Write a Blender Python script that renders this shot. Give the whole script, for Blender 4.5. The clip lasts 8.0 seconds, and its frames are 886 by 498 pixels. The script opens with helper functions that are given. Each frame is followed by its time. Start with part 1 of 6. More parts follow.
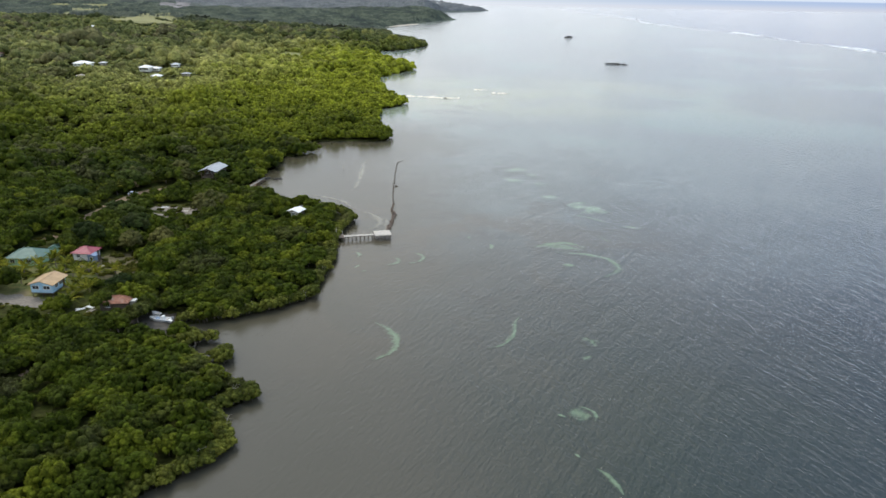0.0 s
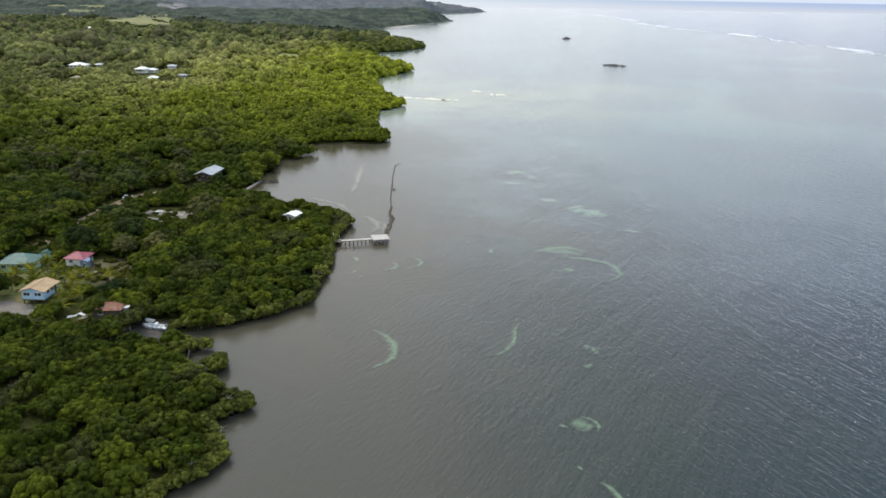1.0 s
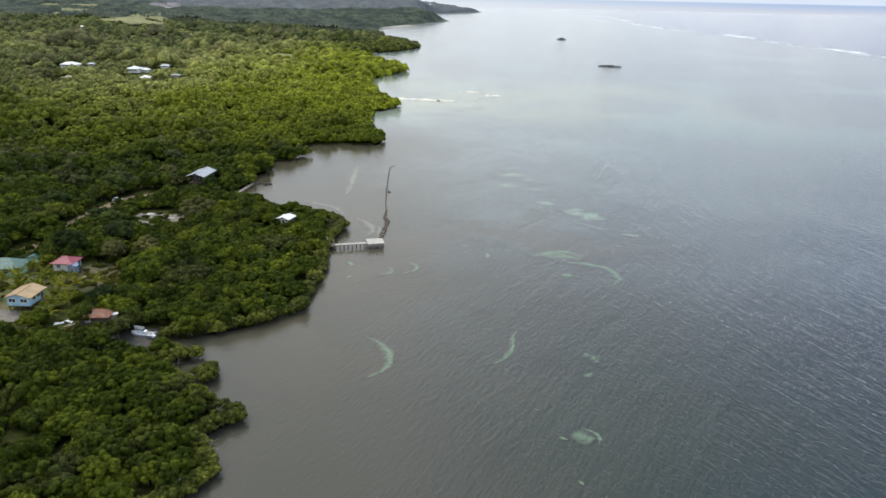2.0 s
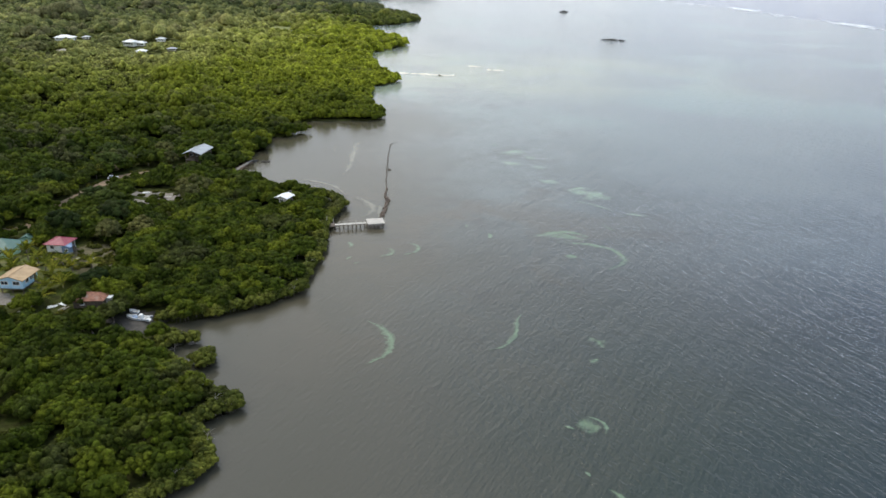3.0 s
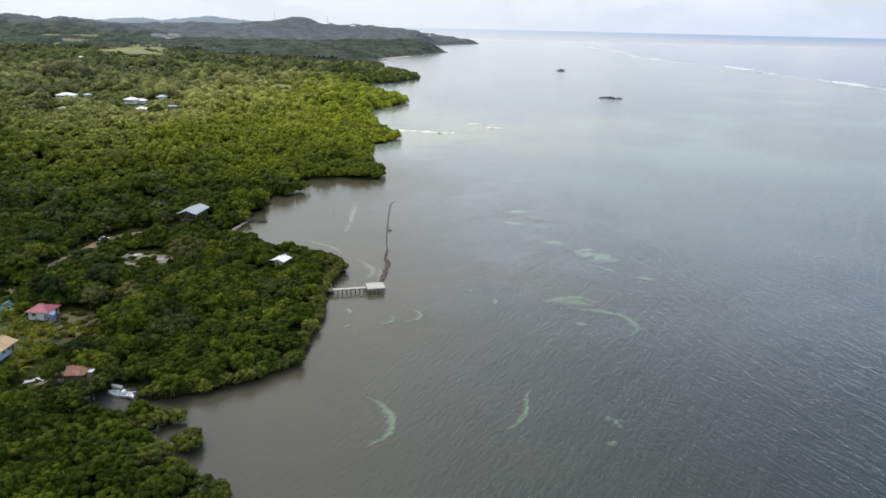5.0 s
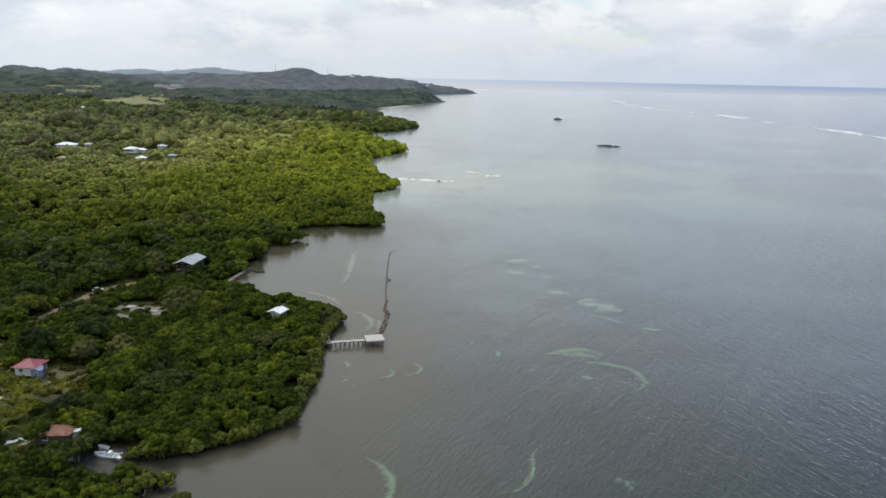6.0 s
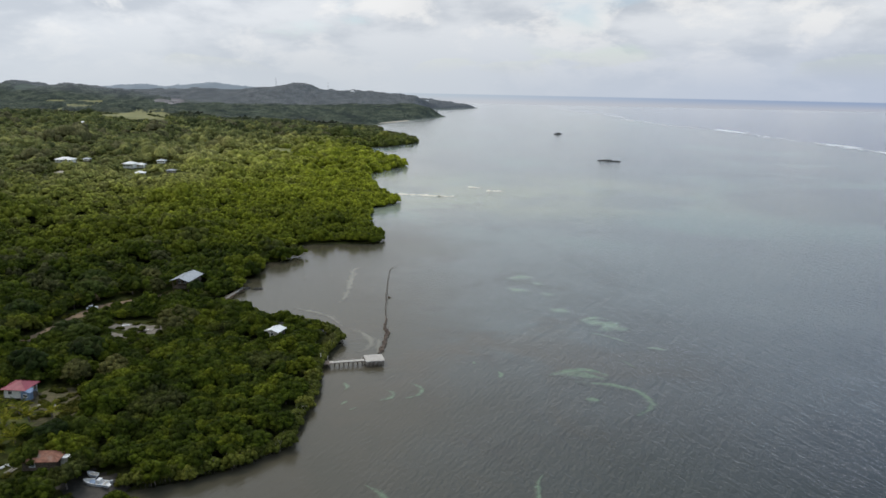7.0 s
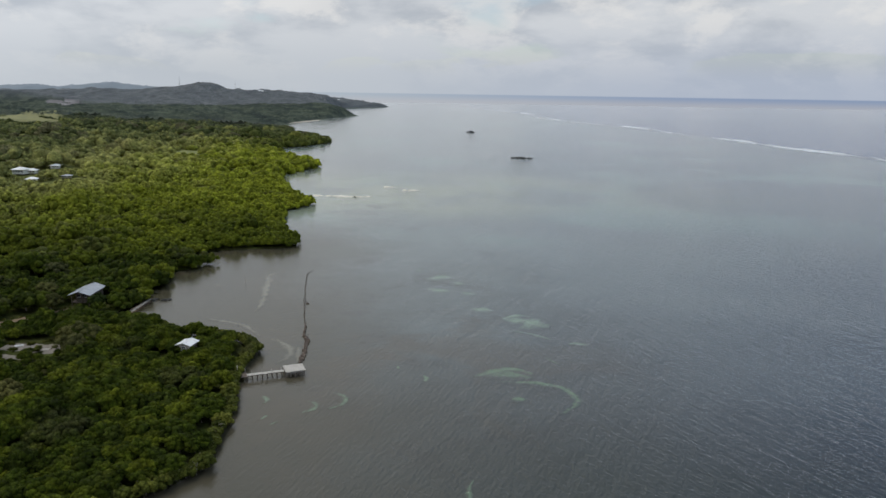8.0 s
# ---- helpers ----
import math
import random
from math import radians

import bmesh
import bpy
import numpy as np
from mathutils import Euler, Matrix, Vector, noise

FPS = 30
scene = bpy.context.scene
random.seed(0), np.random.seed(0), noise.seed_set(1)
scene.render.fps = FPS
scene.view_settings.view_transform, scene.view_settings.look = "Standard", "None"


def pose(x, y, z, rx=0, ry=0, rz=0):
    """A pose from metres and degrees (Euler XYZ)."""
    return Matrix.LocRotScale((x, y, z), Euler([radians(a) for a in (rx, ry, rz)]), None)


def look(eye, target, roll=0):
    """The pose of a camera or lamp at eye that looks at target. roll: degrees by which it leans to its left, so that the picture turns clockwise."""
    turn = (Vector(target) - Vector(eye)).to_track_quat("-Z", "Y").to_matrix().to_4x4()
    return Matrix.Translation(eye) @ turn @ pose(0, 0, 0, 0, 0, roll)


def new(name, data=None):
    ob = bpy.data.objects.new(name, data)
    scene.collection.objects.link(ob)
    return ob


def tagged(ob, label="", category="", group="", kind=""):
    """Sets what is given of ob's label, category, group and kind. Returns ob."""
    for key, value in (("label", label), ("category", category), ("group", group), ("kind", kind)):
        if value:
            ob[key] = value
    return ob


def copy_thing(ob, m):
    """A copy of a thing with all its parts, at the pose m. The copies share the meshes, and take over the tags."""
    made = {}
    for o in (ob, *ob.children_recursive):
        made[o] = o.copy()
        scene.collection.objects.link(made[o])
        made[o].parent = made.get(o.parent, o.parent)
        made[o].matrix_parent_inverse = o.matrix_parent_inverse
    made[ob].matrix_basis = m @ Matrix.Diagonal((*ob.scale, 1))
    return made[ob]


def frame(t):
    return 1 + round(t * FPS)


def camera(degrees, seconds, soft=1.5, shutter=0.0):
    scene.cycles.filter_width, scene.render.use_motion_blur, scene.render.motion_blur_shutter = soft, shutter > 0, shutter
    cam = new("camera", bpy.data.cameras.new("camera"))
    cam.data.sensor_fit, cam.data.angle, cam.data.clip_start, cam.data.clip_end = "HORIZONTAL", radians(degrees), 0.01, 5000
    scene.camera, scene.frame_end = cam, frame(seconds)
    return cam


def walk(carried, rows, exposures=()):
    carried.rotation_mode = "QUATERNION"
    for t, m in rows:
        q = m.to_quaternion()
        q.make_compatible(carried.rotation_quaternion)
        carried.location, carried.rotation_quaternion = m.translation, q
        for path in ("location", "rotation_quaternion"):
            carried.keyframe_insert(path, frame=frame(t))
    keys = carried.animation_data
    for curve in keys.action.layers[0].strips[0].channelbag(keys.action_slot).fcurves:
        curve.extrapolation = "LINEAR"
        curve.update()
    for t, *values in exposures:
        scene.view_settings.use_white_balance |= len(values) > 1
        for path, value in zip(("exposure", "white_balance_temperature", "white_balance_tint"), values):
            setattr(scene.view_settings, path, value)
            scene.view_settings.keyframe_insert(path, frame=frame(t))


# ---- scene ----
cam = camera(64.3, 8.0, soft=1.6)
PATH = [
    (0, (1.427, 2.145, 65.281), (1.425, 4.027, 64.603), 1.0),
    (0.5, (1.352, 3.447, 65.268), (1.351, 5.329, 64.591), 1.1),
    (1, (1.238, 4.887, 65.292), (1.242, 6.77, 64.617), 1.0),
    (1.5, (1.041, 6.529, 65.303), (1.057, 8.412, 64.632), 1.1),
    (3, (0.334, 12.21, 65.371), (0.355, 14.068, 64.63), 1.3),
    (3.5, (0.092, 14.454, 65.504), (0.114, 16.29, 64.712), 1.3),
    (4, (-0.204, 16.568, 65.546), (-0.182, 18.431, 64.82), 1.3),
    (4.5, (-0.545, 18.561, 65.508), (-0.522, 20.449, 64.848), 1.4),
    (6, (-1.394, 24.477, 65.308), (-1.369, 26.42, 64.838), 1.2),
    (6.5, (-1.624, 26.342, 65.268), (-1.599, 28.295, 64.837), 1.3),
    (7, (-1.765, 28.264, 65.31), (-1.74, 30.217, 64.879), 1.2),
    (7.5, (-1.997, 30.112, 65.351), (-1.892, 32.062, 64.921), 1.1),
    (8, (-2.563, 31.889, 65.358), (-2.302, 33.824, 64.928), 0.9),
]
walk(cam, [(t, look(eye, target, lean)) for t, eye, target, lean in PATH],
     exposures=[(0.0, 0.45), (4.5, 0.46), (6.0, 0.13), (6.5, 0.03), (7.0, -0.08), (7.5, -0.2), (8.0, -0.31)])

# ================= world and light =================
SUN_ELEVATION, SUN_AZIMUTH = radians(58), radians(-45)   # azimuth from +y towards +x
sun = new("sun", bpy.data.lights.new("sun", "SUN"))
sun.data.energy, sun.data.angle, sun.data.color = 1.2, radians(18), (1.0, 0.95, 0.86)
sun_way = Vector((math.sin(SUN_AZIMUTH) * math.cos(SUN_ELEVATION), math.cos(SUN_AZIMUTH) * math.cos(SUN_ELEVATION), math.sin(SUN_ELEVATION)))
sun.matrix_world = look(sun_way * 300, (0, 0, 0))


def node(nt, kind, links=(), **values):
    """A node with socket values (by name or number) and incoming links (socket, from-socket)."""
    n = nt.nodes.new(kind)
    for key, v in values.items():
        n.inputs[int(key[1:]) if key[0] == "i" and key[1:].isdigit() else key.replace("_", " ")].default_value = v
    for sock, src in links:
        nt.links.new(src, n.inputs[sock])
    return n


def math_node(nt, op, a, b=None, clamp=False):
    n = nt.nodes.new("ShaderNodeMath")
    n.operation, n.use_clamp = op, clamp
    for i, v in enumerate((a, b)):
        if v is None:
            continue
        if isinstance(v, (int, float)):
            n.inputs[i].default_value = v
        else:
            nt.links.new(v, n.inputs[i])
    return n.outputs[0]


def vmath(nt, op, a, b):
    n = nt.nodes.new("ShaderNodeVectorMath")
    n.operation = op
    for i, v in enumerate((a, b)):
        if isinstance(v, tuple):
            n.inputs[i].default_value = v
        else:
            nt.links.new(v, n.inputs[i])
    return n.outputs[0]


def step(nt, value, lo, hi, out=(0.0, 1.0)):
    n = nt.nodes.new("ShaderNodeMapRange")
    n.interpolation_type = "SMOOTHSTEP"
    nt.links.new(value, n.inputs[0])
    n.inputs[1].default_value, n.inputs[2].default_value = lo, hi
    n.inputs[3].default_value, n.inputs[4].default_value = out
    return n.outputs[0]


def mix(nt, fac, a, b):
    n = nt.nodes.new("ShaderNodeMix")
    n.data_type = "RGBA"
    for i, v in ((0, fac), (6, a), (7, b)):
        if isinstance(v, (int, float)):
            n.inputs[i].default_value = v
        elif isinstance(v, tuple):
            n.inputs[i].default_value = (*v, 1.0)
        else:
            nt.links.new(v, n.inputs[i])
    return n.outputs[2]


def fbm(nt, vec, scale, detail=4.0, rough=0.55, distort=0.0):
    n = node(nt, "ShaderNodeTexNoise", [("Vector", vec)], Scale=scale, Detail=detail, Roughness=rough, Distortion=distort)
    return n.outputs[0]


world = bpy.data.worlds.new("world")
scene.world = world
world.use_nodes = True
wt = world.node_tree
wt.nodes.clear()
way = wt.nodes.new("ShaderNodeTexCoord").outputs["Generated"]
xyz = node(wt, "ShaderNodeSeparateXYZ", [(0, way)])
sky = wt.nodes.new("ShaderNodeTexSky")
sky.sky_type, sky.sun_disc, sky.sun_elevation, sky.sun_rotation = "NISHITA", False, SUN_ELEVATION, SUN_AZIMUTH
height = math_node(wt, "MAXIMUM", xyz.outputs[2], 0.0)
flat = math_node(wt, "ADD", height, 0.24)
spread = node(wt, "ShaderNodeCombineXYZ", [(0, math_node(wt, "DIVIDE", xyz.outputs[0], flat)), (1, math_node(wt, "DIVIDE", xyz.outputs[1], flat))])
big = fbm(wt, spread.outputs[0], 1.15, 5.0, 0.5, 0.4)
small = fbm(wt, vmath(wt, "MULTIPLY", way, (3.2, 3.2, 8.5)), 1.5, 7.0, 0.55, 0.1)
cover = step(wt, big, 0.36, 0.47, (0.3, 1.0))
shade = step(wt, math_node(wt, "ADD", math_node(wt, "MULTIPLY", big, 0.35), math_node(wt, "MULTIPLY", small, 0.65)), 0.41, 0.56)
puff = step(wt, fbm(wt, vmath(wt, "MULTIPLY", way, (4.2, 4.2, 9.0)), 1.7, 8.0, 0.60, 0.15), 0.48, 0.61)
cloud = mix(wt, shade, (0.57, 0.62, 0.69), (0.81, 0.845, 0.89))
cloud = mix(wt, math_node(wt, "MULTIPLY", puff, step(wt, height, 0.30, 0.18, (0.0, 0.75))), cloud, (0.97, 0.97, 0.965))
# the veil low over the sea, bluer towards +x
side = step(wt, xyz.outputs[0], -0.15, 0.55)
veil = mix(wt, side, (0.65, 0.705, 0.77), (0.54, 0.61, 0.74))
cloud = mix(wt, math_node(wt, "MULTIPLY", step(wt, height, 0.10, 0.30), step(wt, xyz.outputs[0], -0.1, 0.6, (0.0, 0.7))), cloud, (0.62, 0.68, 0.80))
cloud = mix(wt, step(wt, height, 0.0, 0.11, (0.92, 0.0)), cloud, veil)
deep = mix(wt, step(wt, xyz.outputs[2], -0.012, -0.0005), mix(wt, side, (0.62, 0.65, 0.70), (0.50, 0.53, 0.61)), mix(wt, side, (0.55, 0.63, 0.71), (0.33, 0.42, 0.60)))
cloud = mix(wt, step(wt, xyz.outputs[2], -0.0012, 0.0004), deep, cloud)
cloud = vmath(wt, "MULTIPLY", cloud, mix(wt, math_node(wt, "MULTIPLY", step(wt, height, 0.12, 0.4), step(wt, xyz.outputs[0], -0.15, 0.3)), (1.0, 1.0, 1.0), (0.74, 0.88, 1.05)))
# thin cloud is brighter round the veiled sun
toward = wt.nodes.new("ShaderNodeVectorMath")
toward.operation = "DOT_PRODUCT"
wt.links.new(way, toward.inputs[0])
toward.inputs[1].default_value = tuple(sun_way)
glow = step(wt, toward.outputs["Value"], 0.42, 1.0, (0.95, 1.6))
bg_sky = node(wt, "ShaderNodeBackground", [("Color", sky.outputs[0])], Strength=0.13)
bg_cloud = node(wt, "ShaderNodeBackground", [("Color", cloud), ("Strength", glow)])
cover = math_node(wt, "MAXIMUM", math_node(wt, "MULTIPLY", cover, 1.0), step(wt, height, 0.02, 0.10, (1.0, 0.0)))
both = node(wt, "ShaderNodeMixShader", [(0, cover), (1, bg_sky.outputs[0]), (2, bg_cloud.outputs[0])])
node(wt, "ShaderNodeOutputWorld", [(0, both.outputs[0])])


# ================= materials =================
def material(name):
    m = bpy.data.materials.new(name)
    m.use_nodes = True
    m.node_tree.nodes.clear()
    return m, m.node_tree


def place_of(nt):
    return nt.nodes.new("ShaderNodeNewGeometry").outputs["Position"]


def finish(nt, shader):
    node(nt, "ShaderNodeOutputMaterial", [(0, shader)])


def bump(nt, value, strength, distance):
    return node(nt, "ShaderNodeBump", [("Height", value)], Strength=strength, Distance=distance).outputs[0]


def plain(name, a, b, scale, roughness=0.7, metal=0.0, relief=0.02, spots=None):
    """Two tones by fine and coarse noise, a stain tone, fine relief."""
    m, nt = material(name)
    p = place_of(nt)
    fine, coarse = fbm(nt, p, scale, 5.0), fbm(nt, p, scale * 0.17, 3.0)
    c = mix(nt, step(nt, fine, 0.35, 0.65), a, b)
    c = mix(nt, step(nt, coarse, 0.52, 0.72), c, spots or tuple(v * 0.7 for v in a))
    s = node(nt, "ShaderNodeBsdfPrincipled", [("Base Color", c), ("Normal", bump(nt, fine, 0.5, relief))], Roughness=roughness, Metallic=metal)
    finish(nt, s.outputs[0])
    return m


HAZED_WOODS = ((0.112, 0.123, 0.130), (0.172, 0.183, 0.184), (0.18, 0.19, 0.16))   # dark, light and pale tones of the far hill woods, haze painted in
HAZED_HEAD = ((0.044, 0.058, 0.049), (0.098, 0.118, 0.082), (0.10, 0.115, 0.075))   # the same for the nearer headland, with less haze painted in


def gain(nt, colour, factor):
    n = nt.nodes.new("ShaderNodeVectorMath")
    n.operation = "SCALE"
    nt.links.new(colour, n.inputs[0])
    nt.links.new(factor, n.inputs["Scale"])
    return n.outputs[0]


def foliage(name, coastal, inland=None, translucent=0.2, hills=False):
    """Leaves: each leaf clump and each tree differs; the kinds turn from lush mangrove by the shore to dry mixed wood
    inland; sunlight and distance haze are painted in by place. Palettes: dark, light, yellow.
    """
    inland = inland or coastal
    m, nt = material(name)
    geo = nt.nodes.new("ShaderNodeNewGeometry")
    p, per = geo.outputs["Position"], geo.outputs["Random Per Island"]
    tag = nt.nodes.new("ShaderNodeAttribute")
    tag.attribute_name = "tree"
    tree = math_node(nt, "FRACT", math_node(nt, "ADD", tag.outputs["Fac"], nt.nodes.new("ShaderNodeObjectInfo").outputs["Random"]))
    x, y, _ = node(nt, "ShaderNodeSeparateXYZ", [(0, p)]).outputs
    crown, stand, belt = fbm(nt, p, 0.17, 3.0), fbm(nt, p, 0.028, 4.0), fbm(nt, p, 0.008, 3.0)
    yy = math_node(nt, "ADD", y, math_node(nt, "MULTIPLY", math_node(nt, "SUBTRACT", belt, 0.5), 420.0))
    xx = math_node(nt, "ADD", x, math_node(nt, "MULTIPLY", math_node(nt, "SUBTRACT", stand, 0.5), 200.0))
    dry = math_node(nt, "MAXIMUM", math_node(nt, "MULTIPLY", step(nt, yy, 330.0, 560.0), step(nt, xx, -90.0, -230.0)), step(nt, yy, 800.0, 1150.0))
    mixed = math_node(nt, "MAXIMUM", dry, math_node(nt, "MULTIPLY", step(nt, yy, 170.0, 260.0), step(nt, xx, -70.0, -110.0, (0.0, 0.8))))

    def tone(k, lift=1.0):
        return mix(nt, dry, tuple(v * lift for v in coastal[k]), tuple(v * lift for v in inland[k]))
    dark, light, yellow = tone(0), tone(1), tone(2)
    c = mix(nt, math_node(nt, "ADD", math_node(nt, "MULTIPLY", per, 0.55), math_node(nt, "MULTIPLY", tree, 0.45)), dark, light)
    c = mix(nt, step(nt, crown, 0.45, 0.68, (0.0, 0.6)), c, mix(nt, per, light, yellow))
    # single trees that stand out: fresh yellow, deep green, and dry grey-brown ones among the mixed wood
    c = mix(nt, step(nt, tree, 0.80, 0.97, (0.0, 0.6)), c, yellow)
    c = mix(nt, math_node(nt, "MULTIPLY", step(nt, tree, 0.20, 0.10), step(nt, mixed, 0.0, 1.0, (0.35, 0.8))), c, tone(0, 0.75))
    c = mix(nt, math_node(nt, "MULTIPLY", math_node(nt, "MULTIPLY", step(nt, tree, 0.42, 0.45), step(nt, tree, 0.60, 0.56)), step(nt, mixed, 0.0, 1.0, (0.06, 0.7))), c, mix(nt, per, (0.075, 0.066, 0.036), (0.145, 0.125, 0.075)))
    # painted sunlight between clouds: a brighter belt of wood at mid distance
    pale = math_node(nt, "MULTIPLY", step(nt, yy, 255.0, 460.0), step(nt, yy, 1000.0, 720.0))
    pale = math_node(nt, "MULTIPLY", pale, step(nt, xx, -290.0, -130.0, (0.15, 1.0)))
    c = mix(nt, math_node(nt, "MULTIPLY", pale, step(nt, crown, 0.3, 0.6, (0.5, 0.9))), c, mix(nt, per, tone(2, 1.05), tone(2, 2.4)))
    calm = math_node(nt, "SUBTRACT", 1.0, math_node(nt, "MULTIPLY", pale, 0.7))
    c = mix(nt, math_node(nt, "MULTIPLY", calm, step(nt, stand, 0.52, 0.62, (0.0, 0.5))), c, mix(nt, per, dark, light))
    c = mix(nt, step(nt, fbm(nt, vmath(nt, "ADD", p, (300, 70, 0)), 0.06, 3.0), 0.60, 0.70, (0.0, 0.35)), c, (0.085, 0.076, 0.040))
    # distance haze put into the colour: thin on the headland, thicker on the hills
    far = mix(nt, step(nt, y, 2150.0, 2330.0), mix(nt, step(nt, stand, 0.38, 0.62), HAZED_HEAD[1], HAZED_HEAD[0]), mix(nt, step(nt, stand, 0.34, 0.66), HAZED_WOODS[1], HAZED_WOODS[0]))
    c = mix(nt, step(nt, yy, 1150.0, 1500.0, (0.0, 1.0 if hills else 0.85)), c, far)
    # mixed wood is darker on the near side of y = 430
    near_mixed = math_node(nt, "MULTIPLY", math_node(nt, "MULTIPLY", mixed, step(nt, yy, 430.0, 340.0)), 0.42)
    c = mix(nt, near_mixed, c, mix(nt, tree, tone(0, 0.8), tone(0, 1.7)))
    # leaf-sized and branch-sized mottling
    c = gain(nt, c, step(nt, fbm(nt, p, 2.6, 4.0, 0.7), 0.32, 0.68, (0.55, 1.45)))
    c = gain(nt, c, step(nt, fbm(nt, vmath(nt, "ADD", p, (7, 31, 5)), 0.6, 3.0, 0.6), 0.32, 0.68, (0.62, 1.38)))
    leaf = node(nt, "ShaderNodeBsdfPrincipled", [("Base Color", c), ("Normal", bump(nt, fbm(nt, p, 2.2, 5.0, 0.7), 1.0, 0.35))], Roughness=0.8, Specular_IOR_Level=0.06)
    through_leaf = node(nt, "ShaderNodeBsdfTranslucent", [("Color", c)])
    s = node(nt, "ShaderNodeMixShader", [(1, leaf.outputs[0]), (2, through_leaf.outputs[0])], i0=translucent)
    finish(nt, s.outputs[0])
    return m


LUSH = ((0.019, 0.030, 0.003), (0.062, 0.085, 0.007), (0.141, 0.156, 0.012))
SCRUBBY = ((0.049, 0.064, 0.023), (0.140, 0.158, 0.050), (0.285, 0.272, 0.082))
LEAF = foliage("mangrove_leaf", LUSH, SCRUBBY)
HAZED_LEAF = foliage("hazed_hill_leaf", HAZED_WOODS, hills=True)
# the blue-grey of the farthest woods is haze painted into the leaf colour
HAZED_RIDGE = plain("hazed_ridge_leaf", (0.20, 0.235, 0.26), (0.23, 0.265, 0.29), 0.01, 0.95, relief=0.5, spots=(0.21, 0.245, 0.27))
FRINGE_LEAF = foliage("fringe_leaf", ((0.040, 0.052, 0.011), (0.110, 0.122, 0.020), (0.190, 0.190, 0.032)))
SCRUB_LEAF = foliage("scrub_leaf", ((0.040, 0.048, 0.008), (0.085, 0.088, 0.014), (0.16, 0.14, 0.025)))
PALM_LEAF = foliage("palm_leaf", ((0.085, 0.115, 0.016), (0.22, 0.225, 0.026), (0.46, 0.40, 0.05)), translucent=0.35)
BARK = plain("bark", (0.13, 0.105, 0.085), (0.24, 0.20, 0.17), 6.0, 0.85)
ROOT = plain("root_bark", (0.045, 0.038, 0.031), (0.11, 0.094, 0.08), 6.0, 0.85)
DEAD = plain("dead_wood", (0.20, 0.18, 0.15), (0.31, 0.285, 0.245), 5.0, 0.8)
SANDY = plain("pale_sand", (0.42, 0.37, 0.29), (0.56, 0.50, 0.41), 1.5, 0.9)
STONE = plain("shore_stone", (0.085, 0.062, 0.045), (0.21, 0.16, 0.12), 2.5, 0.85, relief=0.06)
ROCK = plain("dark_reef_rock", (0.03, 0.03, 0.028), (0.075, 0.072, 0.066), 0.6, 0.85, relief=0.3)
DECK = plain("weathered_deck", (0.38, 0.35, 0.30), (0.54, 0.50, 0.44), 3.0, 0.8)
OLD_PLANK = plain("grey_planks", (0.19, 0.175, 0.15), (0.29, 0.27, 0.235), 3.0, 0.85)
TIMBER = plain("wet_timber", (0.075, 0.055, 0.042), (0.15, 0.115, 0.085), 4.0, 0.8)
WHITE = plain("white_paint", (0.74, 0.74, 0.72), (0.82, 0.82, 0.80), 1.2, 0.5)
SKYBLUE = plain("blue_paint", (0.36, 0.58, 0.74), (0.44, 0.66, 0.80), 1.2, 0.6)
BLUE = plain("deep_blue_paint", (0.15, 0.22, 0.33), (0.20, 0.28, 0.40), 1.2, 0.6)
MINT = plain("mint_paint", (0.34, 0.55, 0.40), (0.42, 0.62, 0.47), 1.2, 0.6)
GLASS = plain("window_glass", (0.02, 0.025, 0.03), (0.035, 0.04, 0.05), 0.5, 0.08, relief=0.002)
TAN_ROOF = plain("tan_roof", (0.36, 0.235, 0.115), (0.43, 0.29, 0.150), 1.0, 0.55)
GREEN_ROOF = plain("green_roof", (0.050, 0.118, 0.092), (0.075, 0.155, 0.122), 1.0, 0.5)
RED_ROOF = plain("red_roof", (0.23, 0.026, 0.048), (0.29, 0.045, 0.066), 1.0, 0.5)
RUST_ROOF = plain("rusty_roof", (0.19, 0.075, 0.045), (0.31, 0.14, 0.085), 1.5, 0.8, spots=(0.24, 0.20, 0.165))
GREY_ROOF = plain("grey_roof", (0.30, 0.32, 0.34), (0.38, 0.40, 0.42), 0.8, 0.4)
STEEL = plain("grey_steel", (0.25, 0.26, 0.27), (0.36, 0.37, 0.38), 1.0, 0.5)
FOAM = plain("sea_foam", (0.78, 0.80, 0.82), (0.88, 0.90, 0.90), 0.6, 0.9)


